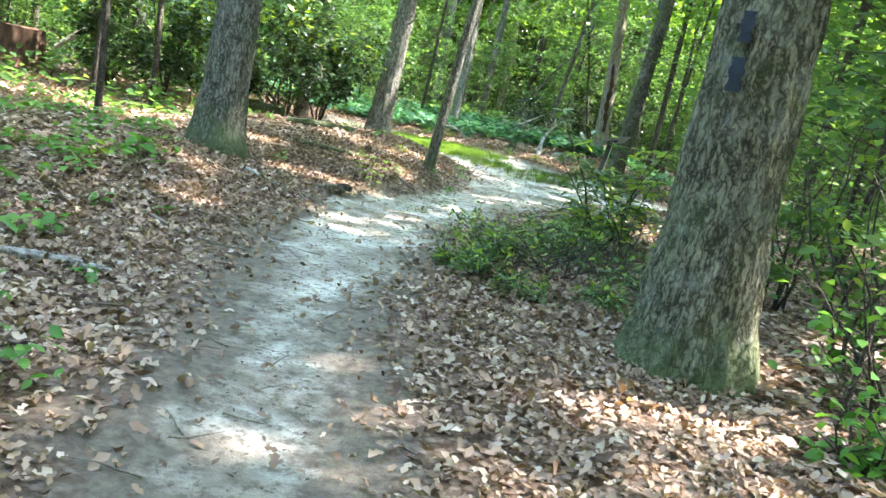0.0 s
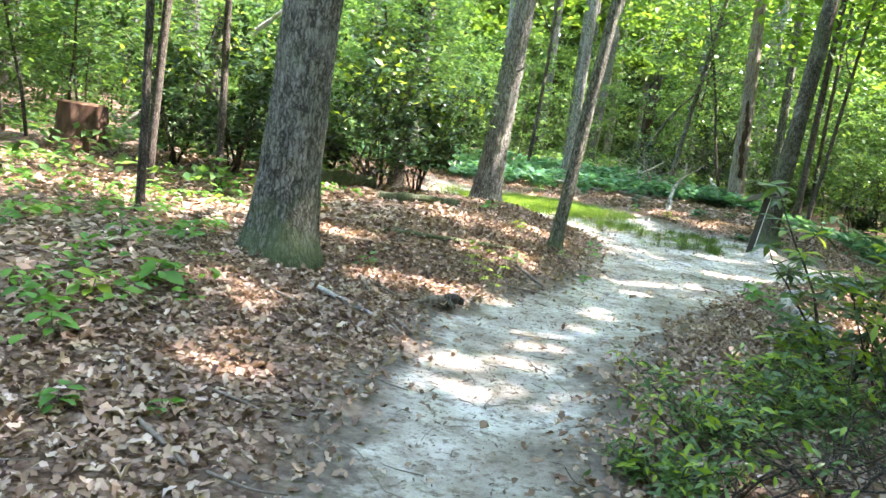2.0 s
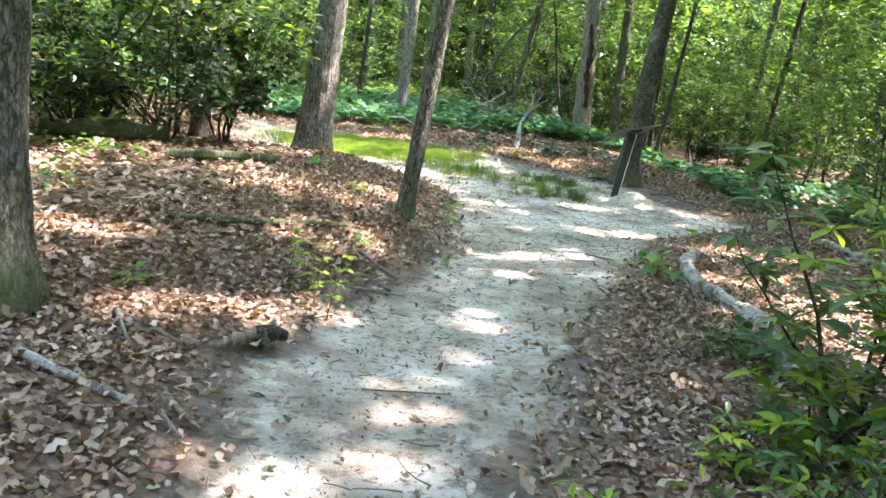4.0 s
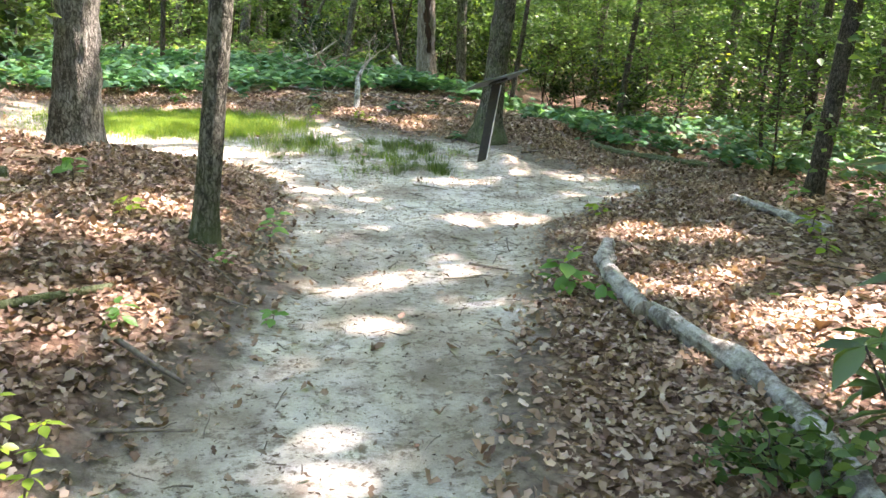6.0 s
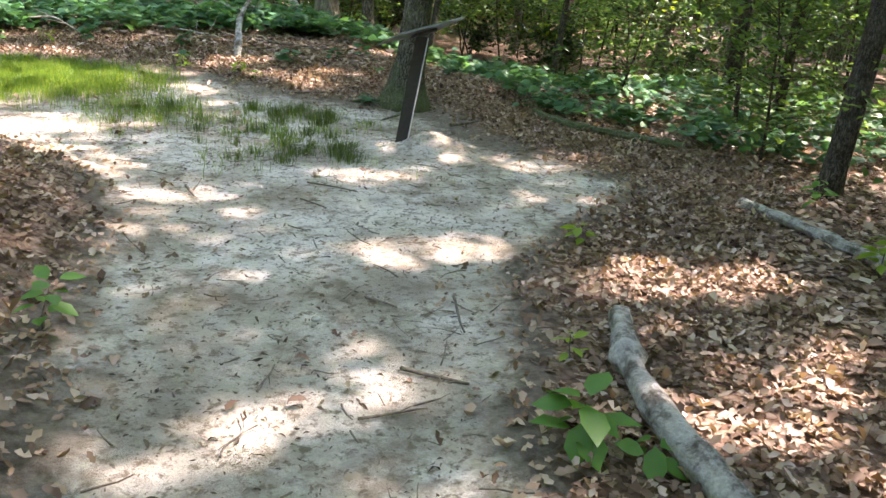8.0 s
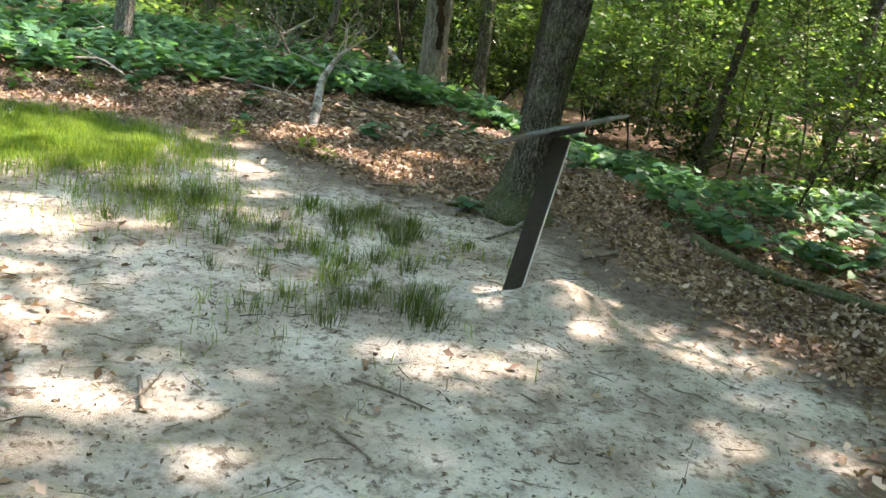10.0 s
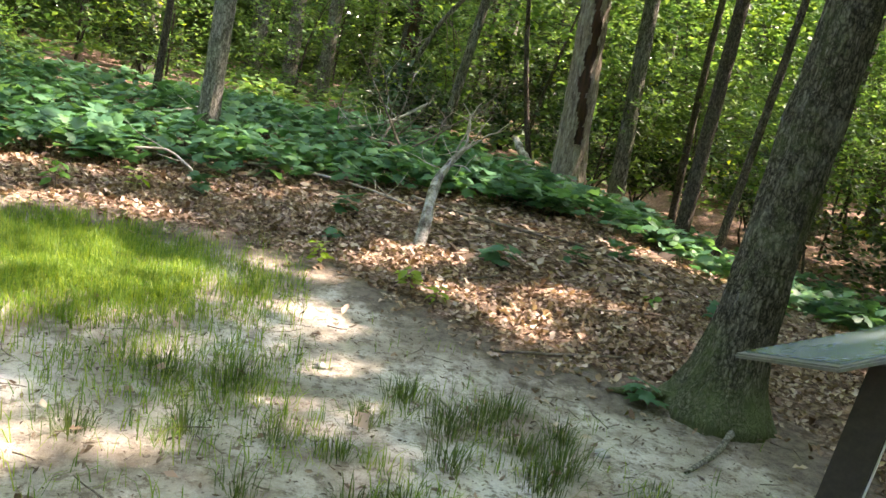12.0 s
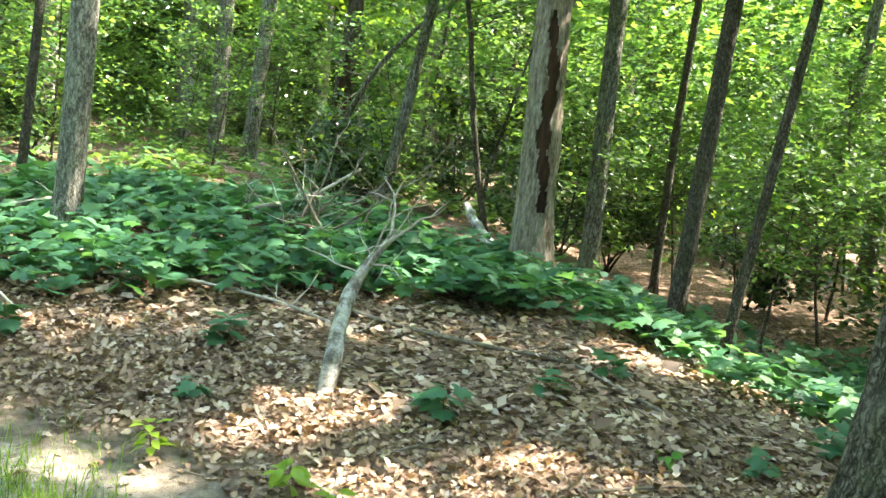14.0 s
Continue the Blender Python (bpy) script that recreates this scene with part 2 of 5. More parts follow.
# ---- mesh helpers ----
def mesh_np(name, v, f, mat):
    """A mesh from arrays of vertices and triangles."""
    me = bpy.data.meshes.new(name)
    v, f = np.asarray(v, np.float32), np.asarray(f, np.int32)
    me.vertices.add(len(v))
    me.vertices.foreach_set("co", v.ravel())
    me.loops.add(f.size)
    me.loops.foreach_set("vertex_index", f.ravel())
    me.polygons.add(len(f))
    me.polygons.foreach_set("loop_start", np.arange(0, f.size, f.shape[1], dtype=np.int32))
    me.update(calc_edges=True)
    me.materials.append(mat)
    return me


def shade(me):
    me.polygons.foreach_set("use_smooth", np.ones(len(me.polygons), bool))
    return me


def part(name, me, parent=None, label=""):
    """Links a mesh as one object under a thing or part."""
    ob = new(name, me)
    if parent is not None:
        ob.parent = parent
    return tagged(ob, label)


def thing(name, x, y, z, label, category, group="", kind=""):
    ob = new(name)
    ob.location, ob.empty_display_size = (x, y, z), 0.2
    return tagged(ob, label, category, group, kind)


def gz(x, y):
    return float(ground_height(x, y))


def joined(pieces):
    vs, fs, at = [], [], 0
    for v, f in pieces:
        vs.append(v)
        fs.append(np.asarray(f) + at)
        at += len(v)
    return np.concatenate(vs), np.concatenate(fs)


def tube(points, radii, seg=8, ridge=0.0, freq=9.0, seed=0.0, cap=True):
    """A round stem along points, with furrows of the depth ridge (a share of the radius). Returns vertices and triangles."""
    p, r = np.asarray(points, float), np.asarray(radii, float)
    d = np.gradient(p, axis=0)
    d /= np.linalg.norm(d, axis=1)[:, None] + 1e-9
    ref = np.array((1.0, 0, 0)) if abs(d[0][0]) < 0.8 else np.array((0, 1.0, 0))
    vs = []
    for i in range(len(p)):
        ref = ref - d[i] * (ref @ d[i])
        ref /= np.linalg.norm(ref)
        side = np.cross(d[i], ref)
        for k in range(seg):
            a = 2 * math.pi * k / seg
            rr = r[i]
            if ridge:
                q = (math.cos(a) * freq * 0.35, math.sin(a) * freq * 0.35, p[i][2] * 1.3 + i * 0.02 + seed)
                e = abs(noise.noise((q[0] * 2.2, q[1] * 2.2, q[2] * 1.6)))
                rr *= 1 + ridge * (2.0 * e - 0.5) + 0.5 * ridge * noise.noise((q[0] * 0.5, q[1] * 0.5, q[2] * 0.6))
            vs.append(p[i] + rr * (math.cos(a) * ref + math.sin(a) * side))
    fs = []
    for i in range(len(p) - 1):
        for k in range(seg):
            a, b = i * seg + k, i * seg + (k + 1) % seg
            fs += [(a, b, b + seg), (a, b + seg, a + seg)]
    if cap:
        n = len(vs)
        vs += [p[0], p[-1]]
        last = (len(p) - 1) * seg
        for k in range(seg):
            fs += [(n, (k + 1) % seg, k), (n + 1, last + k, last + (k + 1) % seg)]
    return np.array(vs), np.array(fs)


def wander(start, way, length, steps, bend, rng, rise=0.0):
    """Points of a crooked branch."""
    p, d = np.array(start, float), np.array(way, float)
    d /= np.linalg.norm(d)
    out = [p.copy()]
    for _ in range(steps):
        d = d + rng.normal(0, bend, 3) + (0, 0, rise)
        d /= np.linalg.norm(d)
        p = p + d * length / steps
        out.append(p.copy())
    return np.array(out)


# leaf outlines, 1 long, base at the origin, pointing along +y
DIAMOND = (np.array([(0, 0, 0), (0.3, 0.42, 0.07), (0, 1, -0.08), (-0.3, 0.42, 0.07)]), np.array([(0, 1, 2), (0, 2, 3)]))
OVAL = (np.array([(0, 0, 0), (0.24, 0.25, 0.05), (0.27, 0.6, 0.05), (0, 1, -0.1), (-0.27, 0.6, 0.05), (-0.24, 0.25, 0.05), (0, 0.45, 0)]),
        np.array([(6, 0, 1), (6, 1, 2), (6, 2, 3), (6, 3, 4), (6, 4, 5), (6, 5, 0)]))

LANCE = (np.array([(0, 0, 0), (0.13, 0.3, 0.04), (0.15, 0.62, 0.03), (0, 1, -0.12), (-0.15, 0.62, 0.03), (-0.13, 0.3, 0.04), (0, 0.5, -0.01)]), OVAL[1])


def lobed(outline, cup):
    v = [(x, y, cup * (abs(x) + 0.4 * y)) for x, y in outline]
    n = len(v)
    return np.array(v + [(0, 0.45, 0)]), np.array([(n, k, (k + 1) % n) for k in range(n)])


MAPLE = lobed([(0, 0.05), (0.28, 0.0), (0.52, 0.28), (0.3, 0.42), (0.46, 0.72), (0.16, 0.68), (0, 1), (-0.16, 0.68), (-0.46, 0.72), (-0.3, 0.42), (-0.52, 0.28), (-0.28, 0)], -0.16)
OAK = lobed([(0, 0), (0.27, 0.32), (0.15, 0.5), (0.26, 0.74), (0, 1), (-0.24, 0.68), (-0.13, 0.48), (-0.24, 0.28)], 0.3)


def leaves(template, at, size, rng, tilt=0.6, yaw=None, curl=0.0):
    """Leaves of a template at the places given, turned at random. Returns vertices and triangles."""
    v, f = template
    n = len(at)
    yaw = rng.uniform(0, 2 * math.pi, n) if yaw is None else yaw
    a, b = rng.normal(0, tilt, n), rng.normal(0, tilt, n)
    size = np.broadcast_to(size, n) * rng.uniform(0.75, 1.25, n)
    p = np.broadcast_to(v, (n, *v.shape)).copy()
    if curl:
        k = rng.normal(0, curl, (n, 1))
        p[:, :, 2] += k * (p[:, :, 0] ** 2 * 4 + (p[:, :, 1] - 0.5) ** 2 * 2) + rng.normal(0, curl * 0.12, p.shape[:2])
    p *= size[:, None, None]
    x, y, z = p[..., 0], p[..., 1], p[..., 2]
    ca, sa, cb, sb, cy, sy = (t[:, None] for t in (np.cos(a), np.sin(a), np.cos(b), np.sin(b), np.cos(yaw), np.sin(yaw)))
    y, z = y * ca - z * sa, y * sa + z * ca
    x, z = x * cb + z * sb, -x * sb + z * cb
    x, y = x * cy - y * sy, x * sy + y * cy
    p = np.stack((x, y, z), -1) + np.asarray(at)[:, None, :]
    faces = (f[None] + (np.arange(n) * len(v))[:, None, None]).reshape(-1, 3)
    return p.reshape(-1, 3), faces


# ---- the ground ----
def smooth(a, b, v):
    s = np.clip((v - a) / (b - a), 0.0, 1.0)
    return s * s * (3 - 2 * s)


EDGE_Y = (-60, 2.4, 4.7, 7.0, 9.3, 10.7, 13.1, 14.8, 15.7, 17.2, 18.2, 19.2, 20.5, 60)
WEST_X = (-1.12, -1.04, -1.22, -1.24, -1.10, -0.58, 0.40, 0.56, 0.80, 0.72, 0.10, -1.0, -3.0, -3.0)
EAST_Y = (-60, 2.7, 4.85, 6.1, 8.5, 9.7, 12.2, 13.5, 14.5, 15.4, 16.2, 17.2, 18.5, 20.1, 60)
EAST_X = (0.15, 0.13, -0.05, 0.02, 0.36, 0.84, 1.95, 2.69, 3.14, 4.2, 5.3, 5.3, 5.0, 5.2, 5.2)


def trail_inside(x, y):
    """Metres inside the bare sand of trail and clearing (negative: outside)."""
    west, east = np.interp(y, EDGE_Y, WEST_X), np.interp(y, EAST_Y, EAST_X)
    north = np.interp(x, (-3, -0.25, 1.35, 2.1, 2.7, 3.3, 5.2), (22.8, 22.5, 22.3, 21.9, 21.2, 20.5, 20.1))
    return np.minimum(np.minimum(x - west, east - x), north - y)


def ground_height(x, y):
    """The lie of the land: a nearly level trail, a low bank on its west side, rising woods beyond, a dry gully to the north-east."""
    z = 0.02 - 0.14 * smooth(6, 15, y) + 0.17 * smooth(19, 23, y) + 0.055 * (np.clip(y, 22, 29) - 22)
    west = np.interp(y, EDGE_Y, WEST_X) - x
    bank = 0.13 * smooth(-0.15, 0.5, west) + 0.24 * smooth(0.3, 1.7, west) - 0.10 * smooth(2.2, 4.5, west)
    z = z + bank * smooth(4.2, 9.0, y) * (1 - smooth(16, 19, y))
    z = z + 0.11 * smooth(0.0, 0.7, west) * smooth(9.5, 12, y) * (1 - smooth(15.5, 18, y))
    z = z + 0.25 * smooth(-1.0, -6.0, x) * smooth(12, 18, y)
    z = z - 0.10 * smooth(4.0, 9.0, x) * smooth(9, 15, y)
    z = z - 0.75 * smooth(4.8, 9.0, x) * smooth(21.0, 25.0, y) * (1 - 0.8 * smooth(31, 44, y))
    z = z + 0.2 * np.exp(-((x - 3.92) ** 2 / 0.11 + (y - 17.8) ** 2 / 0.05))
    return z


def build_ground():
    """One sheet from the trail to the horizon: fine along the walk, coarse beyond."""
    def axis(lo, hi, step, far):
        mid = np.arange(lo, hi + step / 2, step)
        out = step * np.cumsum(1.22 ** np.arange(1, 45))
        out = out[out < far]
        return np.concatenate((lo - out[::-1], mid, hi + out))
    xs, ys = axis(-7, 9, 0.105, 600), axis(-2, 27, 0.105, 600)
    x, y = np.meshgrid(xs, ys)
    inside = trail_inside(x, y)
    z = ground_height(x, y)
    rough = np.array([noise.noise((a * 1.7, b * 1.7, 0)) * 0.5 + noise.noise((a * 6, b * 6, 3)) * 0.22 for a, b in zip(x.ravel(), y.ravel())]).reshape(x.shape)
    z = z + rough * np.where(inside > 0, 0.022, 0.045) - 0.03 * smooth(-0.1, 0.6, inside)
    wob = np.array([noise.noise((a * 0.9, b * 0.9, 7)) * 0.22 + noise.noise((a * 3, b * 3, 9)) * 0.09 for a, b in zip(x.ravel(), y.ravel())]).reshape(x.shape)
    sand = smooth(-0.42, 0.7, inside + wob) * (1 - 0.55 * smooth(3.9, 4.7, x) * smooth(16.5, 17.6, y)) * (1 - 0.42 * smooth(18.9, 20.3, y)) * (0.56 + 0.44 * smooth(4.0, 8.0, y))
    nx, ny = len(xs), len(ys)
    i = (np.arange(ny - 1)[:, None] * nx + np.arange(nx - 1)[None]).ravel()
    f = np.stack((i, i + 1, i + nx + 1, i + nx), -1)
    me = mesh_np("ground", np.stack((x, y, z), -1).reshape(-1, 3), f, FLOOR)
    me.attributes.new("sand", "FLOAT", "POINT").data.foreach_set("value", sand.ravel().astype(np.float32))
    ob = new("ground", shade(me))
    tagged(ob, "forest floor of brown leaf litter with a worn pale sandy trail", "ground", kind="structure")


build_ground()

# ---- trees ----
# sunlit places on the ground (x, y, half width): the gaps of the canopy lie towards the sun from them
GAPS = [(-0.6, 7.6, 0.22), (1.1, 3.8, 0.2), (1.6, 3.8, 0.2), (-2.0, 6.95, 0.2), (-0.25, 14.35, 0.4), (-0.15, 9.2, 0.28), (-0.85, 8.15, 0.2),
        (-0.6, 13.35, 0.3), (1.2, 13.15, 0.3), (0.95, 12.3, 0.22), (0.5, 10.7, 0.24), (-0.3, 8.4, 0.2), (0.25, 9.9, 0.18), (-4.5, 11.6, 0.5), (-3.6, 11.2, 0.3), (-1.1, 13.3, 0.3), (-5.4, 13.0, 0.5), (-3.4, 13.2, 0.35), (2.85, 15.0, 0.4), (4.5, 17.55, 0.75), (5.05, 17.1, 0.4), (-0.4, 12.1, 0.28), (3.6, 11.8, 0.65), (3.3, 12.5, 0.4), (4.3, 11.5, 0.6), (3.5, 10.9, 0.4), (5.0, 12.2, 0.5), (3.9, 13.0, 0.35), (-1.4, 12.9, 0.3), (-0.9, 11.6, 0.25), (-2.3, 8.2, 0.2), (-1.6, 13.6, 0.25),
        (3.0, 16.9, 0.36), (4.2, 14.05, 0.55), (0.45, 19.1, 0.45), (-0.5, 21.0, 0.5), (1.8, 13.5, 0.18), (4.1, 16.1, 0.15), (4.7, 16.0, 0.16),
        (0.8, 18.6, 0.24), (4.0, 18.1, 0.2), (2.1, 20.9, 0.26), (2.1, 20.05, 0.2), (3.6, 21.05, 0.42), (0.6, 21.2, 0.62), (0.1, 22.6, 0.35),
        (0.8, 22.6, 0.27), (1.5, 22.2, 0.2), (3.05, 22.55, 0.36), (1.8, 21.8, 0.24), (4.1, 21.8, 0.38), (2.2, 4.2, 0.3), (2.4, 5.2, 0.3), (1.95, 4.8, 0.25), (4.6, 21.2, 0.25), (5.5, 23.7, 0.25), 
        (6.3, 24.0, 0.45), (3.6, 25.2, 0.3), (-6.0, 12.4, 0.5), (-7.6, 13.6, 0.5), (6.5, 21.2, 0.4), (11.0, 33.0, 0.8), (-1.0, 29.5, 0.6),
        (1.84, 4.72, 0.22), (1.5, 9.4, 0.25), (2.2, 5.4, 0.45), (2.4, 7.1, 0.5), (4.0, 6.0, 0.6), (5.0, 8.0, 0.8), (3.5, 17.92, 0.14), (3.3, 17.95, 0.14),
        (1.2, 8.4, 0.3), (1.7, 8.6, 0.3), (0.6, 17.9, 0.25), (7.5, 22.5, 0.5), (8.5, 20.5, 0.5), (9.5, 22.5, 0.7), (7.0, 19.0, 0.4),
        (3.4, 9.8, 0.5), (4.0, 10.2, 0.5), (3.2, 10.6, 0.4), (2.9, 11.2, 0.3), (4.6, 10.8, 0.5), (0.9, 6.5, 0.35), (1.4, 6.9, 0.35), (3.2, 21.6, 0.35), (3.9, 21.9, 0.4), (2.6, 22.2, 0.3),
        (1.0, 25.5, 0.35), (5.8, 24.2, 0.4), (-0.5, 24.8, 0.5), (6.6, 23.4, 0.4), (-1.2, 10.0, 0.3), (-0.7, 10.4, 0.25), (-1.7, 9.6, 0.2), (-2.2, 10.6, 0.3), (0.9, 17.3, 0.28), (1.5, 16.5, 0.25)]


def let_sun_in(p):
    """Which of the places p (n x 3) do not lie between the sun and one of the sunlit places."""
    keep = np.ones(len(p), bool)
    chance = (np.sin(p[:, 0] * 12.99 + p[:, 1] * 78.23 + p[:, 2] * 37.72) * 43758.5) % 1.0
    for gx, gy, r in GAPS:
        h = (p[:, 2] - gz(gx, gy)) / TO_SUN.z
        dx, dy = p[:, 0] - h * TO_SUN.x - gx, p[:, 1] - h * TO_SUN.y - gy
        ang = np.arctan2(dy, dx)
        d = np.hypot(dx * 0.9, dy * 1.45) / (r * (1.0 + 0.3 * np.sin(2 * ang + gx * 5) + 0.2 * np.sin(5 * ang + gy * 3)) + 0.08)
        keep &= chance > np.clip((1.4 - d) / 0.6, 0, 1) * (0.88 if trail_inside(gx, gy) > 0 else 0.96)
    return keep


def crown_leaves(x, y, z0, z1, radius, count, size, rng, gaps=True, mat=None):
    """Clumps of leaves in an uneven dome from z0 to z1 round the stem."""
    clumps = max(8, count // 45)
    a, q = rng.uniform(0, 2 * math.pi, clumps), np.sqrt(rng.uniform(0.02, 1, clumps))
    h = rng.uniform(0, 1, clumps)
    r = radius * q * (0.55 + 0.6 * np.sin(math.pi * np.clip(h * 0.8 + 0.2, 0, 1))) * rng.uniform(0.75, 1.25, clumps)
    c = np.stack((r * np.cos(a), r * np.sin(a), z0 + (z1 - z0) * h), -1)
    pick = rng.integers(0, clumps, count)
    p = c[pick] + rng.normal(0, 1, (count, 3)) * (0.55, 0.55, 0.22) * (0.5 + radius * 0.13)
    if gaps:
        w = p + (x, y, gz(x, y))
        sx, sy = w[:, 0] - w[:, 2] / TO_SUN.z * TO_SUN.x, w[:, 1] - w[:, 2] / TO_SUN.z * TO_SUN.y
        over = (sx > -6) & (sx < 8) & (sy > 1) & (sy < 23.5)
        east = (sx > 7) & (sx < 20) & (sy > 6) & (sy < 36)
        p = p[let_sun_in(w) & (rng.uniform(0, 1, count) < np.where(over, np.where(sy < 7, 0.97, 0.9), np.where(east, 0.32, 0.32)))]
    return mesh_np("crown", *leaves(DIAMOND, p, size, rng, 0.5), mat or CANOPY), c


def trunk_line(height, lean, bow, rings, flare, r, rng, taper=0.45):
    """Centre line and radii of a trunk that leans by lean (x, y per metre) and bows a little."""
    t = np.linspace(0, 1, rings) ** 1.35
    z = t * height - 0.12
    ph = rng.uniform(0, 6.28, 2)
    x = lean[0] * z + bow * (np.sin(z * 0.5 + ph[0]) - math.sin(ph[0]))
    y = lean[1] * z + bow * (np.sin(z * 0.45 + ph[1]) - math.sin(ph[1]))
    rad = r * (1 - taper * t) + flare * r * np.exp(-np.clip(z, 0, None) / (1.1 * r + 0.06))
    return np.stack((x, y, z), -1), rad


def tree(x, y, r, height, mat, label, lean=(0, 0), bow=0.03, flare=0.35, seg=16, rings=30, ridge=0.05, crown=(4.0, 2200), clear=0.55, seed=1, gaps=True, limbs=4, leaf=0.27):
    """A forest tree: furrowed trunk, limbs, crown of leaf clumps."""
    rng = np.random.default_rng(seed)
    ob = thing("tree", x, y, gz(x, y), label, "tree", "trees of the wood")
    line, rad = trunk_line(height, lean, bow, rings, flare, r, rng)
    part("trunk", shade(mesh_np("trunk", *tube(line, rad, seg, ridge, 9, seed), mat)), ob)
    for k in range(limbs):
        i = int(rings * (clear + (0.93 - clear) * (k + 0.5) / max(1, limbs)))
        a = rng.uniform(0, 6.28)
        w = wander(line[i], (math.cos(a), math.sin(a), 0.75), crown[0] * 0.75, 6, 0.16, rng)
        part("limb", shade(mesh_np("limb", *tube(w, np.linspace(rad[i] * 0.45, 0.015, 7), 6), mat)), ob)
    top = line[-1]
    me, _ = crown_leaves(x + top[0] * 0.8, y + top[1] * 0.8, height * clear, height * 1.08, crown[0], crown[1], leaf, rng, gaps)
    c = part("crown", me, ob)
    c.location = (top[0] * 0.8, top[1] * 0.8, 0)
    return ob


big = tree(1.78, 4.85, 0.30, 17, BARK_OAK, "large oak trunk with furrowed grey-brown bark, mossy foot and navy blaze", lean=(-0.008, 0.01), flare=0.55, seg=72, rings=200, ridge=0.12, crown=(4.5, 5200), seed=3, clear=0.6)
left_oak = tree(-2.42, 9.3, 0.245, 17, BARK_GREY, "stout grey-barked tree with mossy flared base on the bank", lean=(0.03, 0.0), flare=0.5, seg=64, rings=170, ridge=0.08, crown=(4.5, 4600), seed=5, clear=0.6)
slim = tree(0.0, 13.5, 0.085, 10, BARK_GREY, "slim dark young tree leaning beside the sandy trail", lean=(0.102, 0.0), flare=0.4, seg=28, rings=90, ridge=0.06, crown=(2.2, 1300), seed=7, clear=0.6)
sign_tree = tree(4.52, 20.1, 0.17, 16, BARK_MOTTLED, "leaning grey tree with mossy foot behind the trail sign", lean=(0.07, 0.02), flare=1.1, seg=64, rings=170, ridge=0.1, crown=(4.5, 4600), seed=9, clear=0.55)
tree(0.5, 26.4, 0.135, 16, BARK_PALE, "pale scaly-barked tree among green ground cover", lean=(0.03, 0.0), seg=40, rings=100, ridge=0.06, crown=(4.2, 2800), seed=11)
tree(2.9, 9.5, 0.10, 11, BARK_PALE, "slender pale-barked tree behind the trailside shrub", lean=(0.07, 0.0), seg=24, rings=60, ridge=0.05, crown=(2.8, 1600), seed=13)

# trees further off, and unseen ones added for shade: x, y, radius, height, bark, lean
FAR = [(-4.25, 10.5, 0.045, 7, 1, 0.01), (-5.2, 12.6, 0.06, 8, 1, 0.03), (-4.4, 12.9, 0.05, 7, 1, 0.0), (7.0, 29.0, 0.14, 14, 0, -0.045), (6.85, 26.0, 0.10, 12, 1, 0.04), (6.75, 24.8, 0.055, 9, 1, 0.12),
       (8.5, 29.9, 0.07, 11, 1, 0.0), (11.8, 30.7, 0.12, 13, 0, 0.04), (1.77, 35.8, 0.17, 15, 0, 0.03), (-0.4, 42.0, 0.26, 17, 0, 0.02), (0.9, 38.0, 0.2, 15, 0, 0.02), (-0.6, 28.7, 0.06, 9, 1, 0.03),
       (-2.0, 34.5, 0.22, 15, 2, 0.02), (6.2, 40.0, 0.28, 16, 2, 0.03), (8.4, 38.0, 0.2, 15, 2, 0.04), (7.3, 15.9, 0.11, 12, 1, 0.06), (11.5, 22.0, 0.13, 13, 1, 0.03), (13.0, 26.0, 0.15, 14, 0, 0.06),
       (10.2, 19.5, 0.08, 10, 1, 0.03), (9.0, 24.0, 0.07, 9, 1, 0.10), (14.5, 22.5, 0.16, 14, 0, 0.05), (12.5, 17.5, 0.14, 13, 1, 0.0), (4.0, 30.0, 0.09, 11, 0, 0.12), (9.5, 13.0, 0.15, 14, 0, 0.02),
       (6.2, 8.0, 0.2, 16, 0, 0.03), (8.5, 5.0, 0.22, 16, 0, 0.0), (5.0, 1.0, 0.2, 15, 0, 0.0), (10.5, 9.0, 0.18, 15, 1, 0.02), (7.5, 11.5, 0.12, 12, 1, 0.02), (-7.0, 8.5, 0.18, 15, 0, 0.02), (-6.5, 17.5, 0.14, 14, 0, 0.02),
       (-3.2, 19.5, 0.16, 14, 1, 0.0), (-8.5, 21.0, 0.22, 16, 0, 0.0), (-3.8, 25.0, 0.15, 14, 0, 0.02), (-10.5, 12.0, 0.2, 16, 1, 0.0), (-4.5, 3.0, 0.2, 16, 0, 0.0), (-1.5, -4.0, 0.22, 16, 0, 0.0), (3.0, -3.5, 0.2, 15, 0, 0.0),
       (-6.0, 29.5, 0.2, 15, 0, 0.0), (11.0, 1.0, 0.2, 16, 0, 0.0), (16.5, 15.0, 0.2, 15, 0, 0.0), (15.0, 8.0, 0.2, 16, 1, 0.0), (17.5, 28.5, 0.2, 15, 0, 0.03), (14.8, 33.0, 0.18, 15, 1, 0.03)]
BARKS = (BARK_GREY, BARK_DARK, BARK_PALE)
NOTE = ("grey-barked forest tree standing in leaf litter", "dark-barked slim forest tree in leafy undergrowth", "pale-barked tall forest tree in the wood")
for n, (x, y, r, h, b, lean) in enumerate(FAR):
    tree(x, y, r, h, BARKS[b], NOTE[b], (lean, 0.0), 0.05, 0.35, 14, 36, 0.05, (2.2 + 0.12 * h + 4 * r, int((1500 + 210 * h) * (1.45 if 5 < x < 16 and 6 < y < 27 else 1.0))), 0.5, 20 + n, True, 3)

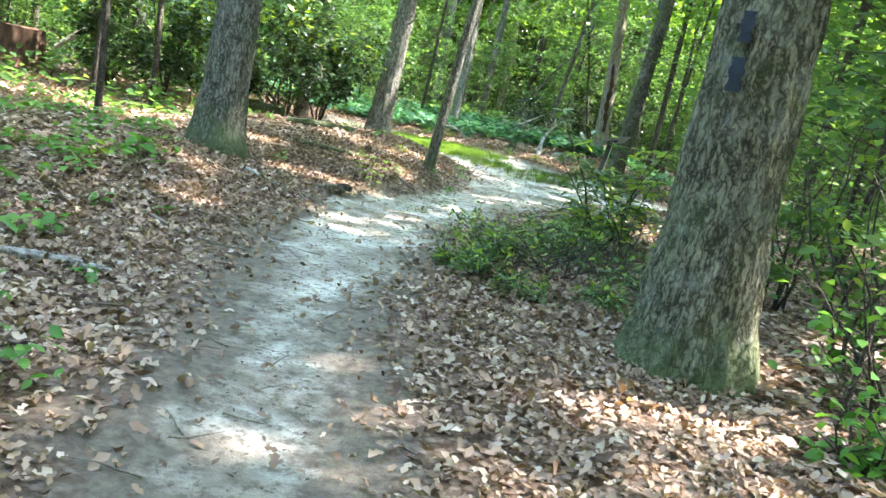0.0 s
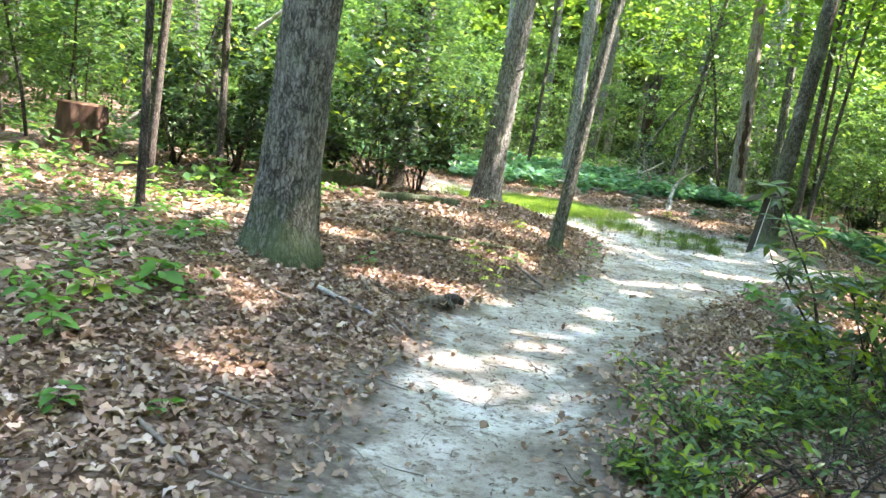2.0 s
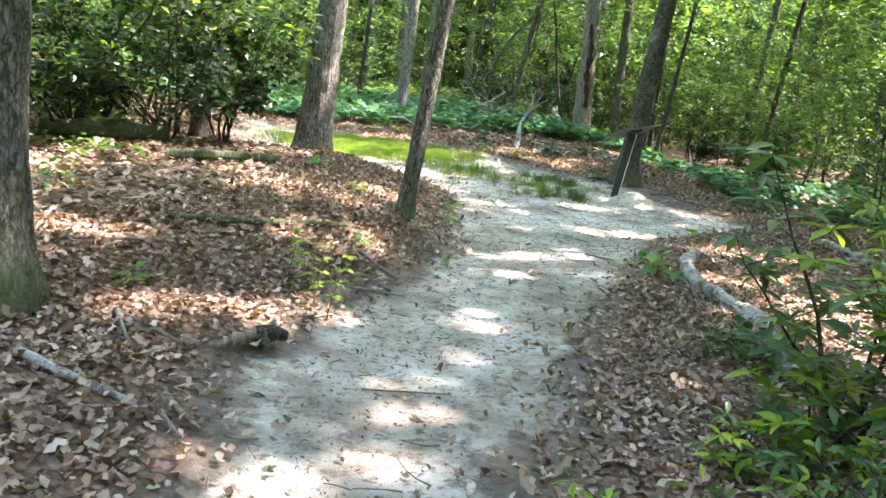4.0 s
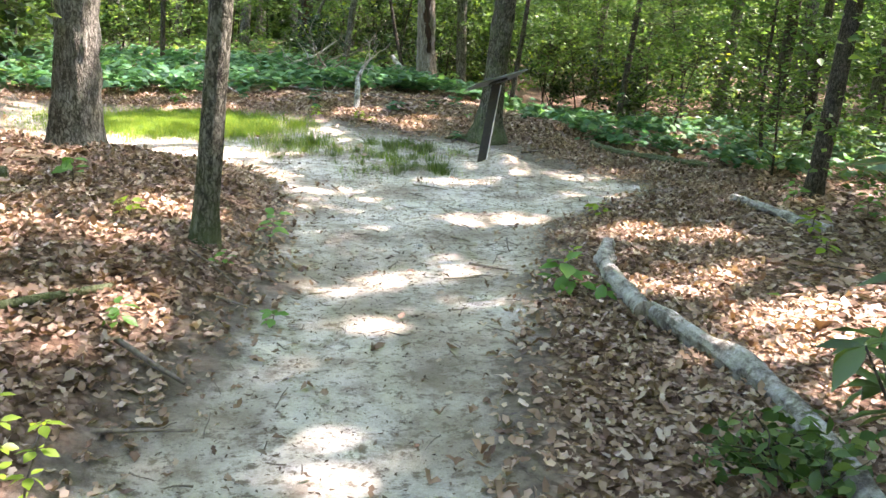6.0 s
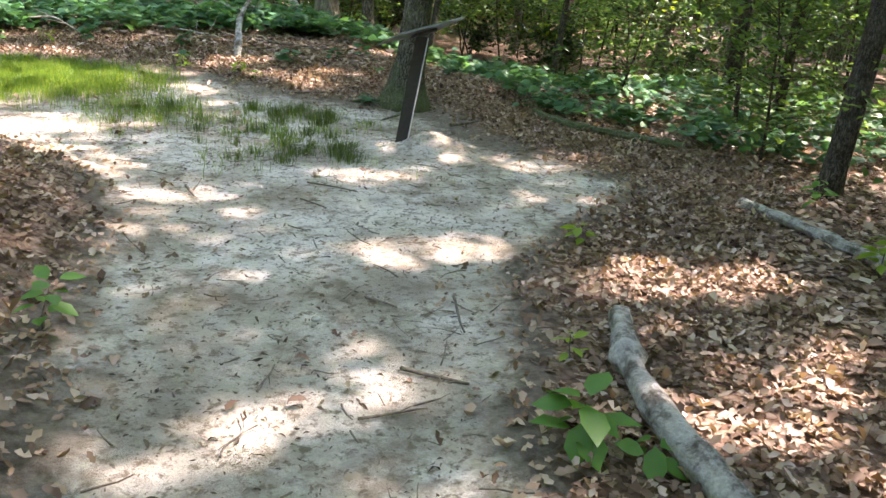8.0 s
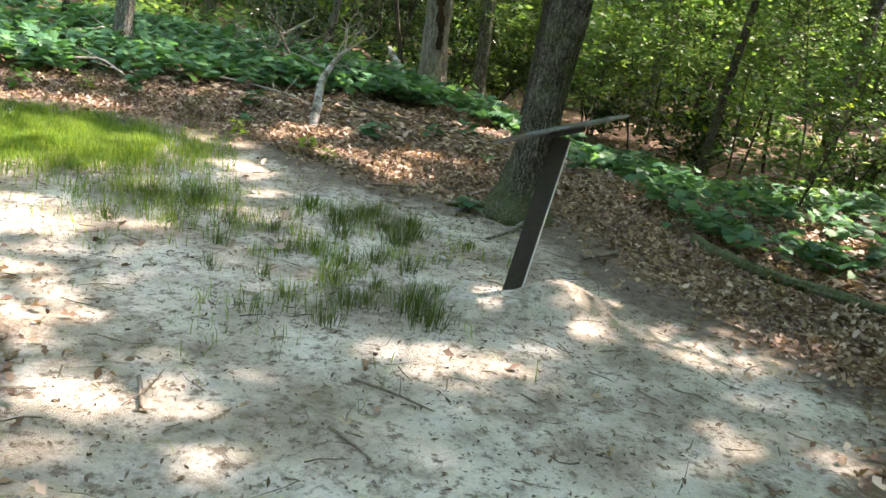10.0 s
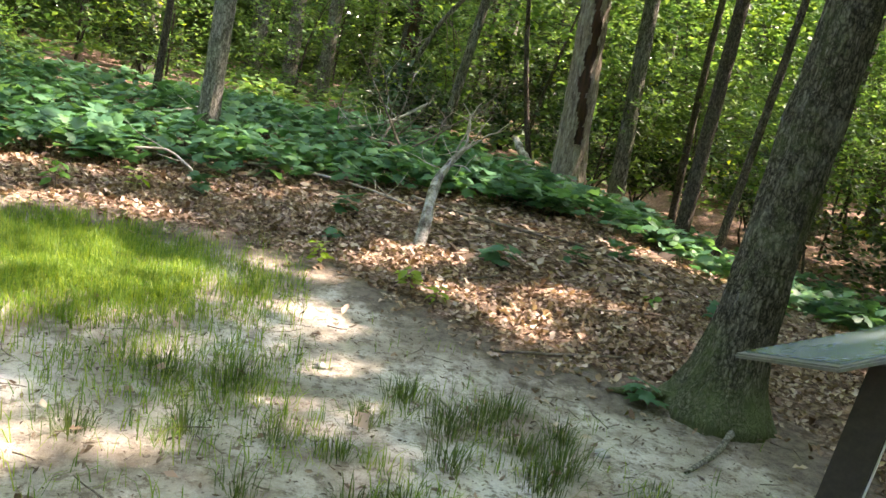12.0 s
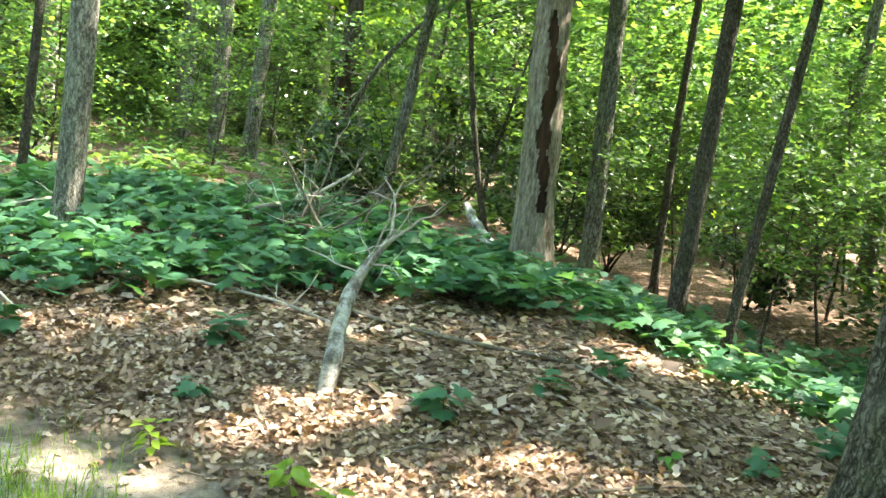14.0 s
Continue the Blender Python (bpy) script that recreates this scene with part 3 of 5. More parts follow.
# the wood beyond, three kinds of tree, each copied
kinds = []
for n in range(4):
    k = tree(26.0 + 3 * n, 44.0 + n, 0.11 + 0.05 * n, 12 + 1.5 * n, BARKS[n % 3], NOTE[n % 3], (0.02, 0.0), 0.06, 0.35, 10, 22, 0.05, (3.6, 1800), 0.38, 90 + n, False, 3, 0.42)
    kinds.append(k)
rng = np.random.default_rng(77)
taken = [(t[0], t[1]) for t in FAR]
count = 0
while count < 120:
    x, y = rng.uniform(-34, 40), rng.uniform(-14, 66)
    if -11 < x < 18 and -6 < y < 33:
        continue
    if any((x - a) ** 2 + (y - b) ** 2 < 5.0 for a, b in taken):
        continue
    taken.append((x, y))
    s = rng.uniform(0.85, 1.2)
    copy_thing(kinds[count % 4], pose(x, y, gz(x, y) - 0.05, rng.normal(0, 1.5), rng.normal(0, 1.5), rng.uniform(0, 360)) @ Matrix.Diagonal((s, s, s, 1)))
    count += 1


# ---- understorey ----
def sapling_mesh(height, count, size, rng, low=0.12, spread=1.1, template=DIAMOND):
    """Stem and level sprays of leaves of a sapling or tall shrub."""
    line = wander((0, 0, -0.1), (rng.normal(0, 0.08), rng.normal(0, 0.08), 1), height, 12, 0.05, rng)
    stems = [tube(line, np.linspace(0.012 + height * 0.004, 0.004, 13), 6)]
    at = []
    sprays = max(8, count // 26)
    for k in range(sprays):
        h = low + (1 - low) * (k + 0.5) / sprays
        i = h * 12
        base = line[int(i)] + (line[min(12, int(i) + 1)] - line[int(i)]) * (i % 1)
        a = rng.uniform(0, 6.28)
        reach = spread * (0.45 + 0.75 * math.sin(math.pi * min(1, 0.15 + 0.8 * h))) * rng.uniform(0.5, 1.2)
        w = wander(base, (math.cos(a), math.sin(a), 0.35), reach, 5, 0.15, rng, -0.03)
        stems.append(tube(w[::2], np.linspace(0.007, 0.002, 6)[::2], 3, cap=False))
        n = count // sprays
        u = np.sqrt(rng.uniform(0.05, 1, n)) * 4.99
        j = u.astype(int)
        at.append(w[j] + (w[j + 1] - w[j]) * (u % 1)[:, None] + rng.normal(0, 1, (n, 3)) * (size * 1.2, size * 1.2, size * 0.45))
    at = np.concatenate(at)
    return stems, leaves(template, at, size, rng, 0.38)


def sapling(x, y, height, count, size, seed, label, name="sapling", category="sapling", mat=None, low=0.12, spread=1.1, template=DIAMOND, group="understorey saplings"):
    rng = np.random.default_rng(seed)
    ob = thing(name, x, y, gz(x, y), label, category, group)
    stem, (v, f) = sapling_mesh(height, count, size, rng, low, spread, template)
    k = len(template[0])
    keep = let_sun_in(v[::k] + (x, y, gz(x, y)))
    f = f.reshape(len(keep), -1, 3)[keep].reshape(-1, 3)
    used, f = np.unique(f, return_inverse=True)
    leaf = (v[used], f.reshape(-1, 3))
    part("stem", shade(mesh_np("stem", *stem[0], BARK_DARK)), ob)
    tagged(part("branchwork", shade(mesh_np("branchwork", *joined(stem[1:]), BARK_DARK)), ob), kind="stuff")
    part("foliage", mesh_np("foliage", *leaf, mat or UNDER), ob)
    return ob


models = [sapling(30 + 3 * n, 52, (2.6, 3.6, 4.8, 6.0, 7.0)[n], (1100, 1300, 1500, 1700, 1900)[n], (0.11, 0.12, 0.13, 0.14, 0.15)[n], 200 + n, "leafy green sapling of the understorey", low=(0.1, 0.18, 0.25, 0.3, 0.32)[n], spread=(0.9, 1.1, 1.3, 1.5, 1.6)[n]) for n in range(5)]
rng = np.random.default_rng(5)
OPEN = [(-2.4, 9.3, 5.0), (-1.0, 5.0, 5.0), (0, 0, 4.5), (1, 12, 4.6), (3, 16, 4.6), (2, 19, 5.2), (3.0, 22.5, 4.2), (5.5, 22.0, 3.6), (1.8, 26, 4.6), (6.3, 26.0, 2.2), (8.7, 28.6, 2.5), (-5, 12.0, 2.6), (-6.5, 12.3, 1.6), (-7.4, 14.0, 1.6), (-5.6, 10.4, 1.6), (-2.0, 14, 3.0), (2.2, 30.5, 3.0), (7.6, 21.2, 2.3), (7.2, 12.2, 2.4), (6.5, 17.6, 2.2), (0.0, 31.0, 3.0), (1.5, 35.0, 2.6)]
count = 0
while count < 200:
    x, y = (rng.uniform(-20, 26), rng.uniform(-6, 46))
    if any((x - a) ** 2 + (y - b) ** 2 < r * r for a, b, r in OPEN):
        continue
    n = int(rng.integers(0, 5))
    s = rng.uniform(0.8, 1.25)
    m = pose(x, y, gz(x, y), rng.normal(0, 4), rng.normal(0, 4), rng.uniform(0, 360)) @ Matrix.Diagonal((s, s, s, 1))
    if not (7 < x < 13 and 9 < y < 14):  # kept free of saplings so that sun reaches the litter by the log
        copy_thing(models[n], m)
    count += 1


for n, (x, y, h) in enumerate(((8.2, 26.4, 2.6), (9.6, 27.2, 3.2), (10.4, 25.2, 3.0), (11.0, 29.0, 4.0), (9.2, 30.6, 3.2), (6.6, 29.2, 2.4), (4.4, 31.8, 3.0), (5.8, 11.5, 3.5), (6.5, 13.0, 3.0), (7.6, 14.4, 3.0), (6.0, 9.4, 3.0), (5.0, 8.0, 3.2), (7.8, 17.3, 2.4), (4.2, 10.8, 3.2), (10.0, 23.0, 3.4), (8.8, 21.5, 2.2), (12.0, 27.0, 4.2), (-2.6, 26.5, 3.0), (-1.0, 31.5, 3.6), (1.2, 33.6, 3.4), (-6.2, 15.8, 3.4), (-4.6, 18.5, 3.8), (2.42, 4.15, 2.3))):
    sapling(x, y, h, int((500 + 330 * h) * (0.22 if y < 5 else 1)), 0.105, 240 + n, "broad-leaved green sapling in dappled light", spread=0.75 + 0.16 * h, low=0.42 if (x > 7 and y > 22) or y < 5 else 0.1)

rng = np.random.default_rng(29)
for n in range(12):
    x, y = rng.uniform(11, 21), rng.uniform(24, 42)
    s = rng.uniform(0.95, 1.35)
    copy_thing(models[2 + n % 3], pose(x, y, gz(x, y), rng.normal(0, 4), rng.normal(0, 4), rng.uniform(0, 360)) @ Matrix.Diagonal((s, s, s, 1)))


def thicket():
    """Undergrowth too far off to tell its saplings apart."""
    rng = np.random.default_rng(61)
    shapes = [sapling_mesh(h, int(330 * h), 0.15, rng, 0.05, 0.8 + 0.15 * h)[1] for h in (2.5, 3.5, 4.5, 6.0)]
    pieces = []
    while len(pieces) < 120:
        a, d = rng.uniform(-0.35, 3.5), rng.uniform(17, 36)
        x, y = 2 + d * math.cos(a), 14 + d * math.sin(a)
        if any((x - p) ** 2 + (y - q) ** 2 < r * r for p, q, r in OPEN):
            continue
        v, f = shapes[int(rng.integers(0, 4))]
        t, s = rng.uniform(0, 6.28), rng.uniform(0.8, 1.3)
        w = np.stack((v[:, 0] * math.cos(t) - v[:, 1] * math.sin(t), v[:, 0] * math.sin(t) + v[:, 1] * math.cos(t), v[:, 2]), -1) * s
        pieces.append((w + (x, y, gz(x, y)), f))
    tagged(new("undergrowth", mesh_np("undergrowth", *joined(pieces), UNDER)), "green leafy undergrowth deeper in the wood", "undergrowth", kind="stuff")


thicket()


def far_woods():
    """Leaf masses of the wood some fifty metres off, all round."""
    rng = np.random.default_rng(9)
    n = 150000
    a, d = rng.uniform(0, 6.28, n), rng.uniform(40, 62, n)
    h = rng.uniform(0, 1, n) ** 1.15 * 17
    clump = np.array([noise.noise((math.cos(t) * 9, math.sin(t) * 9, z * 0.35)) for t, z in zip(a, h)])
    keep = clump > -0.85
    p = np.stack((1 + d * np.cos(a), 16 + d * np.sin(a), h + 0.3), -1)[keep]
    ob = new("far_woods", mesh_np("far_woods", *leaves(DIAMOND, p, 1.15, rng, 0.75), FARLEAF))
    tagged(ob, "distant green woodland foliage closing the view", "woods", kind="stuff")


far_woods()


# ---- dead trees, logs and stump ----
def blaze():
    """Two strokes of navy paint on the bark of the large oak, a trail mark."""
    for z0, h, w, label in ((1.77, 0.19, 0.09, "navy blue painted trail mark"), (2.03, 0.17, 0.075, "navy blue painted trail mark")):
        mid = math.radians(-127)
        v, f = [], []
        for i in range(9):
            for k in range(9):
                a = mid + (k / 8 - 0.5) * w / 0.30 * (0.85 + 0.15 * math.sin(i * 1.7))
                rr = 0.318 + 0.004 * math.sin(7 * a + i)
                z = z0 + h * (i / 8 - 0.5)
                v.append((-0.008 * z + rr * math.cos(a), 0.01 * z + rr * math.sin(a), z))
        for i in range(8):
            for k in range(8):
                q = i * 9 + k
                f += [(q, q + 1, q + 10), (q, q + 10, q + 9)]
        part("paint_mark", mesh_np("paint_mark", v, f, BLAZE), big, label)


blaze()


def snag(x, y, r, height, lean, label, seed, hollow=None, mat=DEAD_WOOD):
    """A dead standing trunk with a splintered top; hollow: (angle, low, high, half width) of a rotted slot."""
    rng = np.random.default_rng(seed)
    ob = thing("dead_tree", x, y, gz(x, y), label, "dead tree", "dead standing trees")
    line, rad = trunk_line(height, lean, 0.03, 90, 0.45, r, rng, 0.35)
    seg = 56
    v, f = tube(line, rad, seg, 0.10, 12, seed, cap=False)
    top = v[-seg:]
    top[:, 2] += np.abs(np.sin(np.arange(seg) * 1.9)) * 0.35 + np.sin(np.arange(seg) * 0.35) * 0.25
    v[-seg:] = top
    if hollow:
        a0, lo, hi, half = hollow
        c = v[f].mean(1)
        z = c[:, 2]
        cx, cy = np.interp(z, line[:, 2], line[:, 0]), np.interp(z, line[:, 2], line[:, 1])
        ang = (np.arctan2(c[:, 1] - cy, c[:, 0] - cx) - a0 + math.pi) % (2 * math.pi) - math.pi
        wide = half * (0.55 + 0.45 * np.sin((z - lo) / (hi - lo) * math.pi)) * (1 + 0.35 * np.sin(z * 17))
        f = f[~((z > lo) & (z < hi) & (np.abs(ang + 0.12 * np.sin(z * 5)) < wide))]
    part("trunk", shade(mesh_np("trunk", v, f, mat)), ob)
    if hollow:
        part("rotten_core", shade(mesh_np("rotten_core", *tube(line[5:-4], rad[5:-4] * 0.62, 24, 0.25, 9, seed + 4), ROT)), ob, "dark rotten heartwood inside the hollow")
    for k in range(3):
        i = 52 + 12 * k
        a = rng.uniform(0, 6.28)
        w = wander(line[i], (math.cos(a), math.sin(a), 0.5), 0.5, 4, 0.2, rng)
        part("broken_limb", shade(mesh_np("broken_limb", *tube(w, np.linspace(0.03, 0.012, 5), 6), mat)), ob)
    return ob


snag(5.3, 26.5, 0.22, 6.2, (-0.05, 0.0), "bare dead tree with a dark rotten hollow and peeling wood", 41, (math.radians(-96), 0.75, 2.9, 0.34), DEAD_GREY)
snag(-1.15, 16.6, 0.22, 4.8, (0.06, 0.0), "grey dead tree partly stripped of bark beside the clearing", 42, mat=BARK_PALE)
snag(3.4, 33.5, 0.22, 3.4, (0.05, 0.0), "broken reddish dead tree among leafy saplings", 43, (math.radians(-95), 0.3, 2.5, 0.5), BARK_DARK)


def log(name, points, r0, r1, mat, label, category="log", seed=1, stubs=0, ends=True):
    """A fallen stem along ground points (x, y, height of its middle over the ground)."""
    rng = np.random.default_rng(seed)
    p = np.array([(x, y, gz(x, y) + h) for x, y, h in points])
    base = p[0].copy()
    s = np.linspace(0, 1, len(p))
    fine = 24 if r0 > 0.04 else 8
    u = np.linspace(0, 1, fine * (len(p) - 1) + 1)
    q = np.stack([np.interp(u, s, p[:, k]) for k in range(3)], -1)
    for _ in range(6 if fine == 8 else 40):
        q[1:-1] = (q[:-2] + q[1:-1] * 2 + q[2:]) / 4
    ob = thing(name, *base, label, category)
    r = np.linspace(r0, r1, len(q)) * (1 + 0.08 * np.sin(u * 23 + seed) + 0.05 * np.sin(u * 51 + 2 * seed))
    if fine > 8:
        # knots, swellings and lost flakes of bark
        for _ in range(3 * len(p)):
            r *= 1 + rng.uniform(-0.14, 0.2) * np.exp(-((u - rng.uniform(0, 1)) * len(p) / rng.uniform(0.1, 0.35)) ** 2)
        q[1:-1] += rng.normal(0, 0.006, (len(q) - 2, 3)).cumsum(0) * 0.25 * np.sin(np.pi * u[1:-1])[:, None]
    part("stem", shade(mesh_np("stem", *tube(q - base, r, 28 if r0 > 0.03 else 8, 0.2, 9, seed, cap=False), mat)), ob)
    if ends:
        for at, rr in ((0, r[0]), (-1, r[-1])):
            d = (q[1] - q[0]) if at == 0 else (q[-1] - q[-2])
            d /= np.linalg.norm(d)
            e = q[at] - base
            w = np.array([e - d * 0.01, e + d * 0.004])
            part("broken_end", mesh_np("broken_end", *tube(w, (rr * 0.97, rr * 0.9), 16), DEAD_WOOD if r0 > 0.03 else mat), ob)
    for k in range(stubs):
        i = int(rng.uniform(0.15, 0.9) * len(q))
        a = rng.uniform(0, 6.28)
        w = wander(q[i] - base, (math.cos(a), math.sin(a), 0.6), rng.uniform(0.25, 0.6), 4, 0.2, rng)
        part("twig", shade(mesh_np("twig", *tube(w, np.linspace(r0 * 0.3, 0.003, 5), 5), mat)), ob)
    return ob


log("fallen_log", [(3.23, 13.6, 0.07), (2.92, 13.1, 0.07), (2.72, 12.5, 0.075), (2.6, 11.95, 0.075)], 0.054, 0.064, LOG_BARK, "weathered grey fallen log lying beside the trail", seed=3)
log("fallen_log", [(2.68, 12.0, 0.06), (2.67, 11.5, 0.06), (2.68, 11.1, 0.06), (2.58, 10.6, 0.06), (2.4, 10.1, 0.06), (2.2, 9.6, 0.06)], 0.062, 0.052, LOG_BARK, "split grey fallen log with flaking bark in leaf litter", seed=5)
log("fallen_log", [(5.88, 15.55, 0.05), (5.86, 15.0, 0.05), (5.82, 14.5, 0.05), (5.86, 14.0, 0.04)], 0.045, 0.055, LOG_BARK, "short pale fallen log at the gully edge", seed=7)
log("fallen_log", [(6.22, 19.75, 0.05), (6.2, 19.25, 0.05), (6.32, 18.8, 0.05), (6.68, 18.3, 0.05), (7.1, 17.8, 0.05)], 0.045, 0.055, BARK_GREY, "mossy fallen log in ground cover", seed=9)
log("fallen_log", [(-4.2, 15.1, 0.12), (-3.6, 15.3, 0.12), (-2.9, 15.7, 0.12)], 0.11, 0.10, BARK_GREY, "grey fallen log under the dark shrubs", seed=11)
log("fallen_log", [(-2.5, 14.0, 0.08), (-1.9, 14.2, 0.08), (-1.4, 14.5, 0.05)], 0.06, 0.05, BARK_GREY, "grey rotting log on the leafy bank", seed=13)
log("fallen_branch", [(-1.85, 11.1, 0.03), (-1.4, 11.4, 0.035), (-1.0, 11.8, 0.03), (-0.5, 12.3, 0.03)], 0.03, 0.022, BARK_GREY, "straight grey branch lying on the leaf bank", "branch", 15)
log("fallen_branch", [(-2.5, 10.2, 0.02), (-2.0, 10.5, 0.03), (-1.6, 10.75, 0.02)], 0.016, 0.012, TWIG, "thin dry branch lying on leaf litter", "branch", 16)
log("fallen_branch", [(-1.95, 8.75, 0.03), (-1.68, 8.62, 0.03), (-1.4, 8.55, 0.02)], 0.026, 0.016, LOG_BARK, "lichen-flecked broken branch on the leaf bank", "branch", 17)
log("fallen_branch", [(-2.6, 4.6, 0.03), (-2.03, 4.65, 0.04), (-1.7, 4.6, 0.03)], 0.034, 0.022, LOG_BARK, "weathered crooked branch beside the trail", "branch", 18)
log("fallen_branch", [(3.0, 24.55, 0.05), (3.45, 24.15, 0.04), (4.15, 23.7, 0.05), (4.75, 23.55, 0.04), (5.0, 23.0, 0.03), (5.2, 22.6, 0.02)], 0.022, 0.01, TWIG, "long crooked brown branch across the leaf litter", "branch", 19, 3)
log("fallen_branch", [(3.2, 20.55, 0.02), (3.6, 20.6, 0.02), (4.1, 20.7, 0.02)], 0.012, 0.009, TWIG, "thin stick lying at the clearing edge", "branch", 20)
log("fallen_branch", [(1.2, 24.8, 0.1), (1.9, 24.7, 0.12), (2.6, 24.4, 0.08), (3.0, 24.1, 0.03)], 0.02, 0.01, PALE_TWIG, "pale dead branch in green ground cover", "branch", 21, 3)
log("fallen_branch", [(-0.6, 26.3, 0.12), (-0.1, 26.9, 0.16), (0.5, 27.6, 0.3)], 0.04, 0.02, PALE_TWIG, "bleached branch leaning in ground cover", "branch", 22, 2)
log("fallen_branch", [(0.2, 23.9, 0.25), (0.5, 24.0, 0.27), (0.9, 23.7, 0.06)], 0.016, 0.01, PALE_TWIG, "bent bleached branch at the cover's edge", "branch", 23, 2)
log("fallen_branch", [(1.35, 27.3, 0.16), (1.95, 27.5, 0.2), (2.65, 27.85, 0.32), (3.0, 28.05, 0.45), (3.5, 28.4, 0.75)], 0.038, 0.016, PALE_TWIG, "long grey dead branch lying over ground cover", "branch", 24, 6)
log("fallen_log", [(5.15, 27.4, 0.05), (5.05, 28.0, 0.2), (4.98, 28.6, 0.42)], 0.07, 0.055, LOG_BARK, "short pale log leaning in the undergrowth", seed=33)
log("fallen_branch", [(-8.4, 18.2, 0.6), (-6.7, 18.5, 2.1), (-5.7, 18.75, 3.1), (-4.6, 19.0, 4.2)], 0.06, 0.035, PALE_TWIG, "bleached dead branch propped in the shrubs", "branch", 34, 2)
log("tree_root", [(4.46, 19.78, 0.01), (4.22, 19.48, 0.012), (3.94, 19.25, 0.0)], 0.024, 0.012, BARK_PALE, "pale root running out of the tree foot into sand", "root", 25, ends=False)
log("tree_root", [(4.4, 20.05, 0.03), (4.15, 20.15, 0.03), (3.85, 20.2, 0.0)], 0.05, 0.015, BARK_GREY, "mossy root spreading from the tree foot", "root", 26, ends=False)
log("fallen_branch", [(4.62, 18.86, 0.02), (4.85, 18.95, 0.03), (5.1, 19.15, 0.02)], 0.02, 0.014, TWIG, "short dry stick on bare soil by the sign", "branch", 27)


def leaning_stub():
    """A dead crooked stem that leans out of the ground, with bare forked twigs at its head."""
    rng = np.random.default_rng(31)
    x, y = 2.9, 22.75
    ob = thing("dead_tree", x, y, gz(x, y), "leaning dead pale stem with peeling bark and bare twigs", "dead stem")
    p = np.array([(0, 0, -0.05), (0.05, 0.12, 0.2), (0.09, 0.35, 0.38), (0.17, 0.68, 0.53), (0.30, 0.92, 0.68), (0.44, 1.02, 0.84)])
    u = np.linspace(0, 5, 41)
    q = np.stack([np.interp(u, range(6), p[:, k]) for k in range(3)], -1)
    for _ in range(8):
        q[1:-1] = (q[:-2] + 2 * q[1:-1] + q[2:]) / 4
    part("stem", shade(mesh_np("stem", *tube(q, np.linspace(0.064, 0.026, 41), 24, 0.2, 9, 3), LOG_BARK)), ob)
    for k, (way, length, r) in enumerate((((0.3, 0.1, 1), 0.5, 0.016), ((1, 0.1, 0.75), 0.6, 0.015), ((-0.2, 0.3, 1), 0.7, 0.01), ((0.9, -0.3, 0.3), 0.35, 0.01), ((-0.7, 0.2, 0.6), 0.5, 0.008), ((0.5, 0.4, 1.2), 0.8, 0.01), ((0.2, -0.5, -0.5), 0.25, 0.008))):
        w = wander(q[40 - 3 * k], way, length, 7, 0.2, rng)
        b = part("twig", shade(mesh_np("twig", *tube(w, np.linspace(r, 0.003, 8), 6), PALE_TWIG)), ob)
        for _ in range(2):
            j = int(rng.integers(2, 6))
            t = wander(w[j], rng.normal(0, 1, 3) + (0, 0, 0.5), length * 0.45, 5, 0.2, rng)
            part("side_twig", mesh_np("side_twig", *tube(t, np.linspace(r * 0.5, 0.002, 6), 4), PALE_TWIG), b)


leaning_stub()


def bare_arch():
    """A thin bare tree that arches over to one side, with its dry twigs."""
    rng = np.random.default_rng(8)
    x, y = 3.0, 31.0
    ob = thing("bare_tree", x, y, gz(x, y), "thin bare grey tree arching over the undergrowth", "tree")
    w = np.array([(0, 0, -0.1), (0.15, 0, 0.6), (0.4, -0.1, 1.3), (0.75, -0.15, 2.1), (1.25, -0.2, 2.75), (1.85, -0.3, 3.3), (2.6, -0.3, 3.8)])
    u = np.linspace(0, 6, 31)
    q = np.stack([np.interp(u, range(7), w[:, k]) for k in range(3)], -1)
    for _ in range(5):
        q[1:-1] = (q[:-2] + 2 * q[1:-1] + q[2:]) / 4
    part("trunk", shade(mesh_np("trunk", *tube(q, np.linspace(0.065, 0.02, 31), 12, 0.05), BARK_GREY)), ob)
    for k in range(14):
        i = int(rng.integers(3, 29))
        t = wander(q[i], rng.normal(0, 1, 3) + (0.2, -0.3, 0.2), rng.uniform(0.5, 1.3), 7, 0.22, rng)
        part("twig", mesh_np("twig", *tube(t, np.linspace(0.012, 0.003, 8), 5), TWIG), ob)


bare_arch()


def dead_treetop():
    """The bare fine-twigged top of a fallen tree, lying in the ground cover behind the leaning stem."""
    rng = np.random.default_rng(18)
    x, y = 2.6, 27.0
    ob = thing("fallen_treetop", x, y, gz(x, y), "bare grey twiggy top of a fallen tree in ground cover", "dead branch")
    for k in range(9):
        a = rng.uniform(-0.3, 1.9)
        w = wander((rng.normal(0, 0.35), rng.normal(0, 0.3), 0.1), (math.cos(a), 0.5 * math.sin(a), rng.uniform(0.3, 1.1)), rng.uniform(1.1, 2.1), 9, 0.13, rng)
        b = part("branch", shade(mesh_np("branch", *tube(w, np.linspace(0.018, 0.004, 10), 6), TWIG)), ob)
        for _ in range(7):
            j = int(rng.integers(2, 9))
            t = wander(w[j], rng.normal(0, 0.8, 3) + (0.3, 0, 0.35), rng.uniform(0.3, 0.8), 6, 0.2, rng)
            part("side_twig", mesh_np("side_twig", *tube(t, np.linspace(0.006, 0.002, 7), 4), PALE_TWIG if rng.uniform() < 0.4 else TWIG), b)


dead_treetop()


